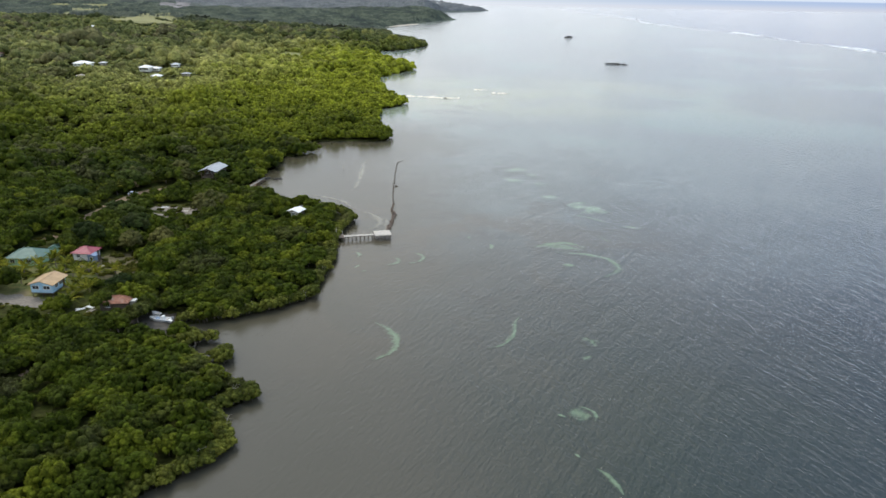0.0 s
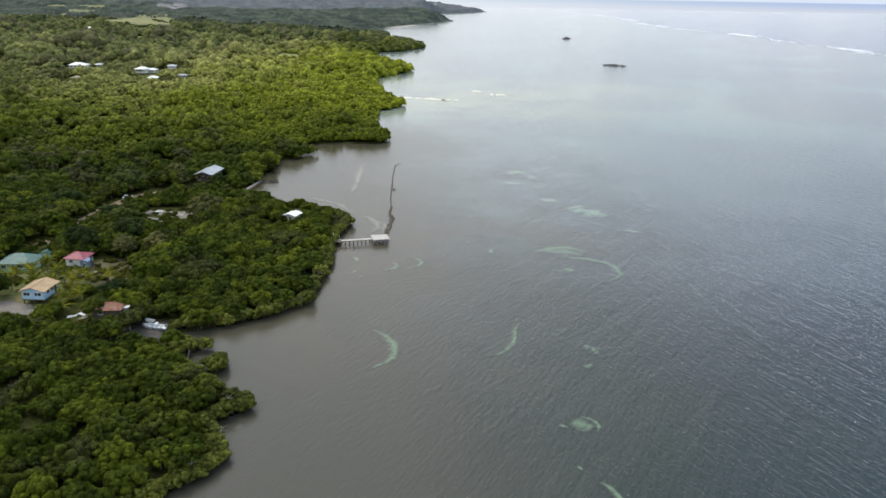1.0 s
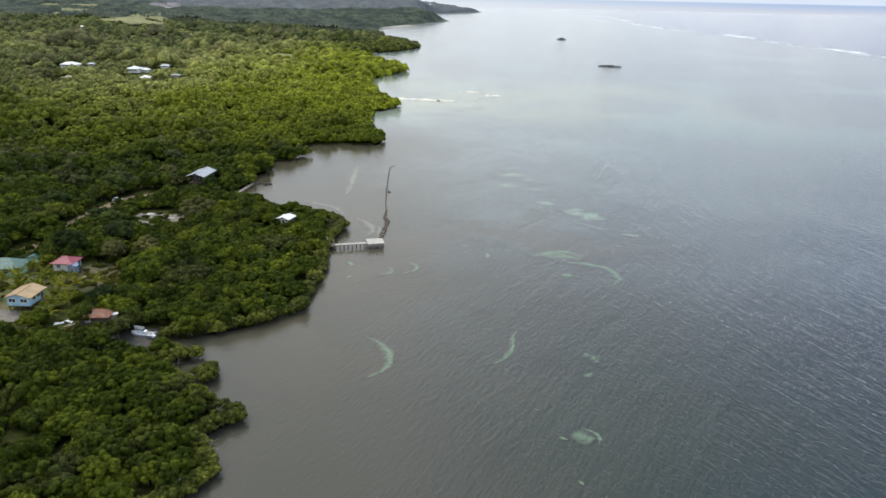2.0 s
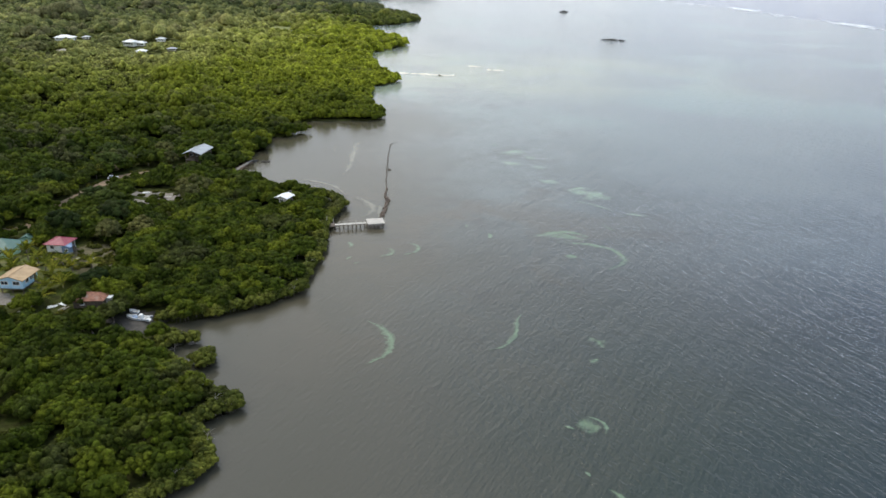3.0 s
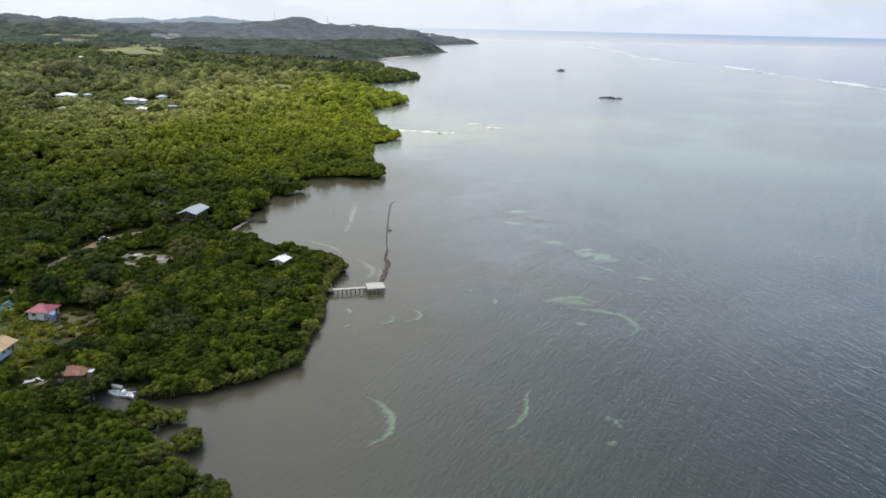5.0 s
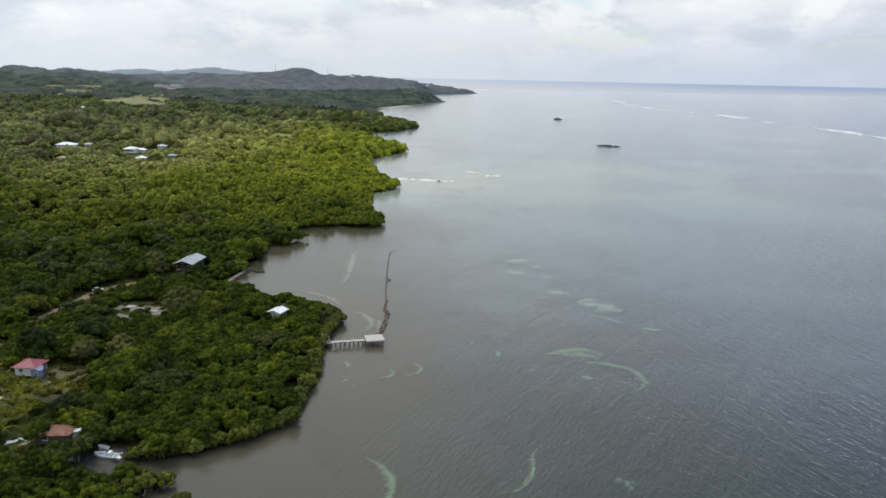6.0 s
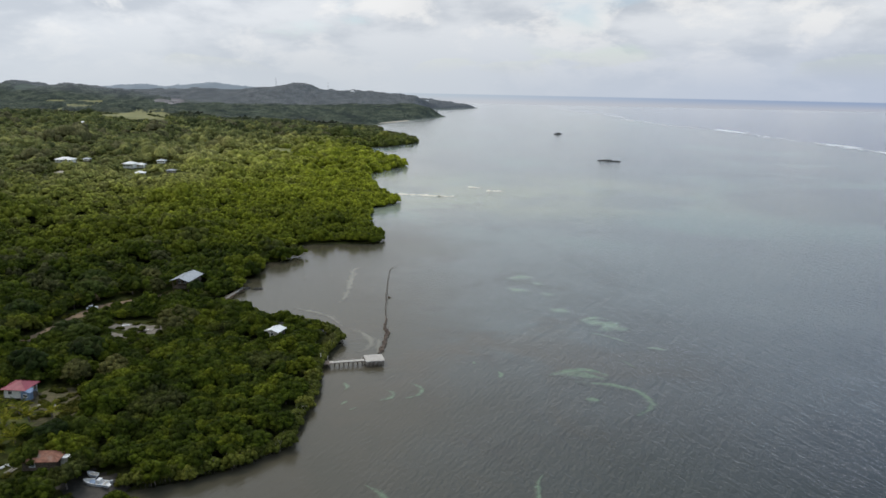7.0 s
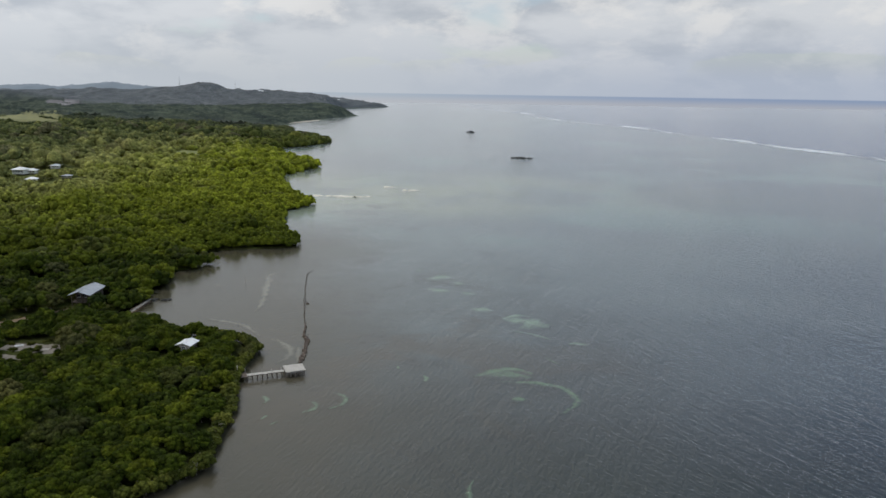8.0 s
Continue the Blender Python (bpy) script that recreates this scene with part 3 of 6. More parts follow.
def shoreline(rng, y0, y1, gap, inset):
    """Tree places along the water's edge, a little way inland of it."""
    y = np.arange(y0, y1, 0.25)
    x = coast(y)
    run = np.r_[0, np.cumsum(np.hypot(np.diff(x), np.diff(y)))]
    t = np.arange(0, run[-1], gap) + rng.uniform(-0.25, 0.25, len(np.arange(0, run[-1], gap))) * gap
    py = np.interp(t, run, y)
    px = np.interp(t, run, x)
    dx, dy = np.gradient(px), np.gradient(py)
    n = np.hypot(dx, dy) + 1e-6
    ins = inset * rng.uniform(0.8, 1.35, len(t))
    px, py = px - dy / n * ins, py + dx / n * ins
    keep = ~open_land(px, py)
    return px[keep], py[keep]


def crown_arrays(rng, lumps, cards, size, wide=2.4, tall=2.2, sub=2, knob=0.25):
    """Small leafy clumps set round an uneven crown, frayed by leaf sprays; base of the crown at z = 0."""
    vs, fs, base = [], [], 0
    dv, df = DOMES[sub]
    per = cards // lumps
    lobe, turn = rng.normal(scale=2.2, size=(3, 3)), rng.uniform(0, 6, 3)
    for k in range(lumps):
        up = 1.0 - 1.12 * (k + 0.4) / lumps
        ang, flat = k * 2.39996 + rng.uniform(-0.3, 0.3), math.sqrt(max(0.0, 1 - up * up))
        d = np.array([flat * math.cos(ang), flat * math.sin(ang), up])
        out = 1 + 0.10 * float(np.sin(lobe @ d + turn).sum()) + rng.uniform(-0.10, 0.08)
        c = np.array([0, 0, tall * 0.34]) + d * np.array([wide * 0.78, wide * 0.78, tall * 0.56]) * out
        r = np.array([1.0, 1.0, 0.80]) * wide * knob * rng.uniform(0.75, 1.35)
        wob = 1 + 0.10 * np.sin(dv @ rng.normal(scale=3.0, size=3) + rng.uniform(0, 6)) + 0.08 * np.sin(dv @ rng.normal(scale=6.0, size=3)) + rng.normal(scale=0.08, size=len(dv))
        vs.append(c + dv * r * wob[:, None])
        fs.append(df + base)
        base += len(dv)
        if not per:
            continue
        d = rng.normal(size=(per, 3))
        d[:, 2] = d[:, 2] * 0.9 + 0.3
        d /= np.linalg.norm(d, axis=1)[:, None]
        p = c + d * r * rng.uniform(0.94, 1.25, (per, 1))
        nrm = d + rng.normal(scale=0.6, size=(per, 3))
        nrm /= np.linalg.norm(nrm, axis=1)[:, None]
        t = np.cross(nrm, rng.normal(size=(per, 3)))
        t /= np.linalg.norm(t, axis=1)[:, None]
        b = np.cross(nrm, t)
        h = size * rng.uniform(0.6, 1.25, (per, 1))
        quad = np.stack([p - t * h * 0.5, p + b * h * 0.4, p + t * h * 0.5, p - b * h * 0.4], 1)
        vs.append(quad.reshape(-1, 3))
        q = np.arange(per * 4).reshape(-1, 4) + base
        fs.append(np.concatenate([q[:, [0, 1, 2]], q[:, [0, 2, 3]]]))
        base += per * 4
    return np.concatenate(vs), np.concatenate(fs)


def ball():
    bm = bmesh.new()
    bmesh.ops.create_icosphere(bm, subdivisions=1, radius=1.0)
    bm.verts.index_update()
    v, f = np.array([v.co[:] for v in bm.verts]), np.array([[q.index for q in p.verts] for p in bm.faces])
    bm.free()
    return v, f


ICO_V, ICO_F = ball()


def core_arrays(rng, wide, tall):
    v = ICO_V * np.array([wide * 0.80, wide * 0.80, tall * 0.46]) * rng.uniform(0.85, 1.1, (len(ICO_V), 1)) + [0, 0, tall * 0.42]
    return v, ICO_F


def joined(rng, variants, px, py, scale, lift, squash=1.0):
    """One big mesh of many crowns: each variant placed, turned and scaled."""
    vs, fs, ts, base = [], [], [], 0
    pick = rng.integers(0, len(variants), len(px))
    z = np.maximum(land(px, py), -0.4)
    for k, (v, f) in enumerate(variants):
        sel = np.nonzero(pick == k)[0]
        if not len(sel):
            continue
        a, s = rng.uniform(0, math.tau, len(sel)), scale[sel]
        ca, sa = np.cos(a), np.sin(a)
        out = np.empty((len(sel), len(v), 3))
        out[:, :, 0] = (ca[:, None] * v[None, :, 0] - sa[:, None] * v[None, :, 1]) * s[:, None] + px[sel][:, None]
        out[:, :, 1] = (sa[:, None] * v[None, :, 0] + ca[:, None] * v[None, :, 1]) * s[:, None] + py[sel][:, None]
        out[:, :, 2] = v[None, :, 2] * (s * rng.uniform(0.8, 1.3, len(sel)) * squash)[:, None] + (z[sel] + lift[sel])[:, None]
        vs.append(out.reshape(-1, 3))
        ts.append(np.repeat(rng.uniform(size=len(sel)), len(v)))
        fs.append((f[None] + (np.arange(len(sel)) * len(v))[:, None, None] + base).reshape(-1, f.shape[1]))
        base += len(sel) * len(v)
    return np.concatenate(vs), np.concatenate(fs), np.concatenate(ts)


RNG = np.random.default_rng(7)


def build_forest():
    # near mangroves: single trees by the shore, the rest one canopy
    px, py = scatter(RNG, 58, 232, 3.4, 14, 3.6)
    ex, ey = shoreline(RNG, 58, 232, 1.9, 1.45)
    fringe = len(ex)
    px, py = np.append(ex, px), np.append(ey, py)
    for bx, by in ((-39.2, 119.2), (-41.2, 120.0), (-44.2, 127.2), (-39.6, 121.2)):
        px, py = np.append(px, bx), np.append(py, by)
    s = coast(py) - px
    wet = np.arange(len(px)) < fringe
    wet[-4:] = True
    order = np.argsort(np.where(wet, -50, s) + 0.08 * np.abs(py - 130))
    single = np.zeros(len(px), bool)
    single[order[:290]] = True
    shapes = []
    for k in range(7):
        v, f = crown_arrays(RNG, 26, 364, 0.34)
        crown = mesh_of("crown", v, f, [LEAF], True)
        cv, cf = core_arrays(RNG, 2.2, 2.2)
        pale_crown = mesh_of("crown", v, f, [FRINGE_LEAF], True)
        shapes.append((crown, pale_crown, mesh_of("inner_foliage", cv, cf, [LEAF]), trunk_mesh(RNG), roots_mesh(RNG)))
    protos = []
    for crown, pale_crown, inner, trunk, roots in shapes:
        for edge in (False, True):
            t = thing("mangrove_tree", "dense dark green mangrove tree standing at the water's edge" if edge else "dense dark green mangrove tree in the coastal thicket", "tree", group="mangroves along the shore")
            part("trunk", trunk, BARK, t)
            c = part("crown", pale_crown if edge else crown, LEAF, t)
            part("inner_foliage", inner, LEAF, c)
            c.location.z = 0.6 if edge else 1.25
            if edge:
                part("prop_root", roots, ROOT, t, "dark arching prop roots")
            protos.append(t)
    used = set()
    for i in np.nonzero(single)[0]:
        k = int(RNG.integers(0, 7)) * 2 + int(wet[i])
        sc = float(RNG.uniform(0.78, 1.12)) * (0.80 if wet[i] else 1.0) * low_wood(px[i], py[i])
        z = max(ground_at(px[i], py[i]), -0.35)
        m = pose(px[i], py[i], z, RNG.uniform(-6, 6), RNG.uniform(-6, 6), RNG.uniform(0, 360))
        t = protos[k]
        if k in used:
            t = copy_thing(t, m)
        t.matrix_basis = m
        t.scale = (sc, sc, sc * float(RNG.uniform(0.85, 1.2)))
        used.add(k)
    for k, t in enumerate(protos):
        if k not in used:
            t.matrix_basis = pose(-60 - k, 90, ground_at(-60 - k, 90))
    rest = ~single
    var = []
    for k in range(8):
        v, f = crown_arrays(RNG, 24, 240, 0.42, sub=1, knob=0.27)
        cv, cf = core_arrays(RNG, 2.2, 2.2)
        var.append((np.concatenate([v, cv]), np.concatenate([f, cf + len(v)])))
    return px[rest], py[rest], var


def trunk_mesh(rng):
    bm = bmesh.new()
    bent(bm, [(0, 0, -0.6), (rng.uniform(-.15, .15), rng.uniform(-.15, .15), 0.9), (rng.uniform(-.3, .3), rng.uniform(-.3, .3), 2.0)], 0.16, 0.11, 6)
    for k in range(4):
        a = k * 1.6 + rng.uniform(0, 0.8)
        bent(bm, [(0, 0, 1.1), (0.7 * math.cos(a), 0.7 * math.sin(a), 1.9), (1.5 * math.cos(a), 1.5 * math.sin(a), 2.7)], 0.08, 0.03, 5)
    return bm_mesh("trunk", bm, BARK, True)


def roots_mesh(rng):
    bm = bmesh.new()
    for k in range(9):
        a, r = k * 0.7 + rng.uniform(0, 0.4), rng.uniform(0.9, 2.0)
        ca, sa = math.cos(a), math.sin(a)
        bent(bm, [(0.08 * ca, 0.08 * sa, rng.uniform(0.9, 1.5)), (r * 0.55 * ca, r * 0.55 * sa, rng.uniform(0.6, 1.0)), (r * ca, r * sa, -0.7)], 0.06, 0.04, 5)
    return bm_mesh("prop_root", bm, ROOT, True)


def stuff(name, v, f, mat, label, category, smooth=True, trees=None):
    me = mesh_of(name, v, f, [mat], smooth)
    if trees is not None:
        me.attributes.new("tree", "FLOAT", "POINT").data.foreach_set("value", np.asarray(trees, np.float32))
    tagged(new(name, me), label, category, kind="stuff")


nx, ny, near_var = build_forest()
v, f, tr = joined(RNG, near_var, nx, ny, np.clip(RNG.lognormal(0.0, 0.22, len(nx)), 0.6, 1.6) * (1 + 0.14 * grove(nx, ny, 9.0)) * low_wood(nx, ny), (RNG.uniform(0.6, 1.7, len(nx)) + 0.6 * grove(nx, ny, 9.0)) * low_wood(nx, ny))
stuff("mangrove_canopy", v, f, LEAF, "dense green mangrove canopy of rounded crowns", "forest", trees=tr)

px, py = scatter(RNG, 232, 560, 4.3, 20, 4.2)
ex, ey = shoreline(RNG, 232, 560, 2.8, 2.2)
ex, ey = np.append(ex, (-56.8, -57.8)), np.append(ey, (305.2, 304.2))
px, py = np.append(px, ex), np.append(py, ey)
mid_var = []
for k in range(8):
    v, f = crown_arrays(RNG, 12, 12, 0.9, 3.2, 2.6, sub=1, knob=0.32)
    cv, cf = core_arrays(RNG, 3.0, 2.7)
    mid_var.append((np.concatenate([v, cv]), np.concatenate([f, cf + len(v)])))
v, f, tr = joined(RNG, mid_var, px, py, np.clip(RNG.lognormal(-0.14, 0.30, len(px)), 0.45, 1.9) * np.where(RNG.uniform(size=len(px)) < 0.12 * np.clip((coast(py) - px - 40) / 60, 0, 1), 1.3, 1.0) * (1 + (0.10 + 0.22 * np.clip((coast(py) - px - 30) / 60, 0, 1)) * grove(px, py, 13.0)) * low_wood(px, py), np.where(np.arange(len(px)) < len(px) - len(ex), RNG.uniform(0.5, 1.7, len(px)) + (0.5 + 1.2 * np.clip((coast(py) - px - 30) / 60, 0, 1)) * grove(px, py, 13.0) + 0.9 * grove(px + 300, py, 31.0), 0.6) * low_wood(px, py))
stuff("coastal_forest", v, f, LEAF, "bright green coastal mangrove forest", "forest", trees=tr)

px, py = scatter(RNG, 560, 1400, 7.5, 30, 6.0)
ex, ey = shoreline(RNG, 560, 1400, 5.0, 3.8)
px, py = np.append(px, ex), np.append(py, ey)
far_var = []
for k in range(8):
    v, f = crown_arrays(RNG, 4, 4, 1.6, 4.6, 3.2, sub=1, knob=0.48)
    cv, cf = core_arrays(RNG, 4.2, 3.6)
    far_var.append((np.concatenate([v, cv]), np.concatenate([f, cf + len(v)])))
v, f, tr = joined(RNG, far_var, px, py, np.clip(RNG.lognormal(-0.06, 0.36, len(px)), 0.4, 1.9) * np.where(RNG.uniform(size=len(px)) < 0.08 * np.clip((coast(py) - px - 50) / 60, 0, 1), 1.5, 1.0) * np.clip((1560 - py) / 400, 0.55, 1.0) * (1 + 0.25 * grove(px, py, 22.0)) * low_wood(px, py), np.where(np.arange(len(px)) < len(px) - len(ex), RNG.uniform(0.2, 2.0, len(px)) + 1.4 * grove(px, py, 22.0) + 1.2 * grove(px + 300, py, 60.0), 0.0) * low_wood(px, py))
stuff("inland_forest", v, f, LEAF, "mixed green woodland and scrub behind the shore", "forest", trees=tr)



def hill_canopy(name, y0, y1, rows, across, mat, label, category):
    """The closed canopy of far hills: a rough sheet of tree tops over the land, sunk where fields lie."""
    ys = np.geomspace(y0, y1, rows)
    yy = np.repeat(ys[:, None], across, 1)
    edge = coast(ys) - 7.0
    far = -0.72 * ys - 90
    k = np.linspace(0, 1, across) ** 1.15
    xx = edge[:, None] + (far - edge)[:, None] * k[None]
    step_x = np.abs(np.gradient(xx, axis=1))
    xx = xx + RNG.uniform(-0.3, 0.3, xx.shape) * step_x * (k[None] > 0)
    yy = yy + RNG.uniform(-0.3, 0.3, xx.shape) * np.gradient(ys)[:, None]
    s = np.clip((edge[:, None] - xx) / 20, 0, 1)
    g = grove(xx, yy, 30.0)
    rough = RNG.uniform(0, 1, xx.shape) ** 1.5
    top = 2.0 + 7.0 * rough * (0.7 + 0.3 * g) + 3.0 * np.maximum(g, 0)
    bare = open_land(xx.ravel(), yy.ravel()).reshape(xx.shape)
    bare &= (g < 0.45) & (RNG.uniform(size=xx.shape) > 0.12)
    zz = land(xx, yy) + np.where(bare, -1.5, top * s - 0.8 * (1 - s))
    idx = np.arange(xx.size).reshape(xx.shape)
    f = np.stack([idx[:-1, :-1], idx[1:, :-1], idx[1:, 1:], idx[:-1, 1:]], -1).reshape(-1, 4)
    stuff(name, np.stack([xx, yy, zz], -1).reshape(-1, 3), f[:, ::-1], mat, label, category)


hill_canopy("hill_forest", 1385, 3850, 380, 280, HAZED_LEAF, "dark wooded hills along the far coast", "forest")
hill_canopy("distant_ridge", 3850, 4850, 50, 260, HAZED_RIDGE, "wooded ridge beyond the hills, painted pale blue-grey with haze", "backdrop")


# ================= shore and sea bottom details =================
def strip(name, pts, width, mat, label, category, lift=0.05, kind="structure", seed=3):
    """A strip laid on the ground along a line, with an uneven edge."""
    rng = np.random.default_rng(seed)
    pts = np.array(pts, float)
    seg = np.r_[0, np.cumsum(np.hypot(*np.diff(pts, axis=0).T))]
    t = np.linspace(0, seg[-1], int(seg[-1] / 1.2) + 3)
    c = np.stack([np.interp(t, seg, pts[:, 0]), np.interp(t, seg, pts[:, 1])], 1)
    d = np.gradient(c, axis=0)
    d /= np.linalg.norm(d, axis=1)[:, None]
    side = np.stack([-d[:, 1], d[:, 0]], 1)
    rows = []
    for k in np.linspace(-1, 1, 6):
        w = width * 0.5 * (1 + 0.18 * rng.normal(size=len(t)) * (abs(k) > 0.9))
        p = c + side * (k * w)[:, None]
        rows.append(np.c_[p, land(p[:, 0], p[:, 1]) + lift - 0.06 * (abs(k) > 0.9)])
    v = np.stack(rows, 1)
    idx = np.arange(v.shape[0] * 6).reshape(-1, 6)
    f = np.stack([idx[:-1, :-1], idx[:-1, 1:], idx[1:, 1:], idx[1:, :-1]], -1).reshape(-1, 4)
    return tagged(new(name, mesh_of(name, v.reshape(-1, 3), f, [mat], True)), label, category, kind=kind)


PATH_SOIL = plain("path_soil", (0.17, 0.112, 0.065), (0.25, 0.175, 0.105), 1.2, 0.95)
GRAVEL = plain("pale_gravel", (0.165, 0.145, 0.118), (0.235, 0.205, 0.168), 2.0, 0.95)
BARE = plain("bare_slope_soil", (0.17, 0.155, 0.155), (0.27, 0.25, 0.245), 0.06, 0.95, relief=0.5)
GRASS = plain("rough_grass", (0.085, 0.105, 0.022), (0.17, 0.165, 0.045), 0.8, 0.95, relief=0.15, spots=(0.20, 0.15, 0.08))
MEADOW = plain("meadow_grass", (0.13, 0.15, 0.035), (0.21, 0.21, 0.06), 0.15, 0.95, relief=0.3)
DRY_GRASS = plain("dry_grass", (0.075, 0.068, 0.026), (0.135, 0.108, 0.052), 0.7, 0.95, relief=0.2, spots=(0.07, 0.08, 0.024))
HILL_GRASS = plain("hill_grass", (0.145, 0.148, 0.048), (0.225, 0.212, 0.070), 0.05, 0.95, relief=0.3, spots=(0.085, 0.105, 0.06))
strip("lawn", [(-112, 150), (-100, 151), (-90, 151), (-79, 150)], 30, GRASS, "rough yellow-green grass round the houses", "lawn", 0.03, seed=11)
strip("lawn", [(-86, 165.5), (-80, 163), (-73, 160)], 15, DRY_GRASS, "dry trodden grass below the red-roofed house", "lawn", 0.06, seed=12)
for n, (vx, vy) in enumerate(((-297, 592), (-230, 552), (-208, 515), (-220, 592), (-252, 500), (-208, 680), (-416, 810), (-466, 968))):
    strip("clearing", [(vx - 14, vy - 14), (vx, vy - 16), (vx + 13, vy - 12)], 24, MEADOW, "grassy clearing before a house in the woods", "clearing", 0.15, seed=20 + n)
strip("field", [(-166, 800), (-158, 760), (-148, 715)], 32, MEADOW, "pale green field among the trees", "field", 0.2, seed=30)
strip("field", [(-340, 1172), (-255, 1214), (-172, 1262)], 26, MEADOW, "pale green field among the trees", "field", 0.4, seed=34)
strip("field", [(-322, 960), (-290, 1003), (-262, 1040)], 28, MEADOW, "pale green field among the trees", "field", 0.2, seed=33)
strip("field", [(-1010, 2050), (-850, 1770), (-670, 1420)], 170, HILL_GRASS, "pale grassy hillside", "field", 2.6, seed=31)
strip("field", [(-645, 1620), (-570, 1410), (-480, 1150)], 110, HILL_GRASS, "pale grassy hillside", "field", 2.6, seed=32)
strip("driveway", [(-130, 133), (-112, 138.5), (-100, 141.5), (-93, 143), (-87, 141), (-80, 141)], 4.6, GRAVEL, "pale gravel driveway before the blue cabin", "driveway", 0.09, seed=1)
strip("bare_ground", [(-73.5, 112.4), (-71, 112), (-68.6, 111.4)], 2.2, PATH_SOIL, "bare reddish mud in a gap of the mangroves", "mud", 0.12, seed=41)
strip("bare_ground", [(-64, 97), (-62, 96.5), (-60, 96)], 2.0, PATH_SOIL, "bare reddish mud in a gap of the mangroves", "mud", 0.12, seed=42)
strip("dirt_path", [(-105, 198), (-104.2, 203), (-103.6, 211), (-103.6, 219), (-103.6, 226), (-102.8, 231), (-99.8, 236.6), (-95.9, 240.2), (-88, 247), (-84, 249)], 3.4, PATH_SOIL, "reddish bare dirt track through the trees", "path", seed=2)
strip("bare_ground", [(-107, 176.5), (-104, 180.5), (-101, 185)], 4.5, PATH_SOIL, "bare brown soil behind the green house", "soil", 0.12, seed=43)
strip("yard_soil", [(-90, 214), (-84, 213.5), (-79, 213), (-74, 210)], 6.5, GRAVEL, "pale sandy clearing among the trees", "clearing", seed=5)
MUD = plain("dark_mud", (0.022, 0.019, 0.014), (0.045, 0.038, 0.028), 1.5, 0.7)
strip("mud_bank", [(-62, 137), (-57, 134.4), (-53, 132)], 7.0, MUD, "dark wet mud under the moored boat", "mud", 0.1, seed=44)
strip("yard_soil", [(-88, 206.5), (-84.6, 206), (-81, 205.6)], 3.0, GRAVEL, "pale sandy clearing among the trees", "clearing", seed=9)
strip("beach", [(-135, 1500), (-121, 1560), (-108, 1610), (-70, 1740)], 12, SANDY, "narrow pale beach below the wooded point", "beach", 0.5, seed=6)
strip("bare_slope", [(-835, 2290), (-790, 2150), (-720, 1990)], 84, BARE, "bare grey quarried hillside", "slope", 2.8, seed=7)
strip("jetty_bank", [(-71, 236), (-68.5, 243), (-67, 250), (-66, 256)], 3.0, PATH_SOIL, "sandy bank beside the little jetty", "bank", 0.1, seed=8)


def shoal(pts, width, top, mat, label, name="shoal", category="shoal", seed=0, crisp=0):
    """A pale shoal along a line, seen through the skin of the water over it: its rise fades to nothing at the rim."""
    rng = np.random.default_rng(seed + 40)
    pts = np.array(pts, float)
    seg = np.r_[0, np.cumsum(np.hypot(*np.diff(pts, axis=0).T))]
    n = int(seg[-1] / 0.5) + 8
    t = np.linspace(0, seg[-1], n)
    c = np.stack([np.interp(t, seg, pts[:, 0]), np.interp(t, seg, pts[:, 1])], 1)
    for _ in range(min(30, n)):
        c[1:-1] = (c[:-2] + c[1:-1] * 2 + c[2:]) / 4
    d = np.gradient(c, axis=0)
    d /= np.linalg.norm(d, axis=1)[:, None] + 1e-9
    side = np.stack([-d[:, 1], d[:, 0]], 1)
    wob = np.convolve(rng.normal(size=n + 6), np.ones(7) / 2.6, "valid")
    wob2 = np.convolve(rng.normal(size=n + 6), np.ones(7) / 2.6, "valid")
    taper = np.sqrt(np.clip(np.sin(np.linspace(0.12, math.pi - 0.12, n)), 0, 1))
    v, rise = [], []
    for k in np.linspace(-1, 1, 11):
        w = width * taper * (1 + 0.25 * (wob if k < 0 else wob2)) * (1 if k * crisp >= 0 else 1.7)
        p = c + side * (k * w)[:, None]
        r = (1 - abs(k)) ** (0.8 if k * crisp > 0 else 1.7 if crisp else 1.0) * np.clip(1.35 + top, 0.3, 1.2) * taper
        v.append(np.c_[p, (0.012 if top > -0.6 else 0.004) + (0.02 if top > -0.6 else 0.005) * (1 - k * k) + np.zeros(n)])
        rise.append(r)
    v = np.stack(v, 1)
    idx = np.arange(n * 11).reshape(n, 11)
    f = np.stack([idx[:-1, :-1], idx[1:, :-1], idx[1:, 1:], idx[:-1, 1:]], -1).reshape(-1, 4)
    me = mesh_of(name, v.reshape(-1, 3), f, [mat], True)
    me.attributes.new("rise", "FLOAT", "POINT").data.foreach_set("value", np.stack(rise, 1).ravel().astype(np.float32))
    tagged(new(name, me), label, category, group="pale shoals in the lagoon")


CORAL_SAND = plain("white_coral_sand", (0.66, 0.61, 0.50), (0.80, 0.75, 0.64), 1.5, 0.9)


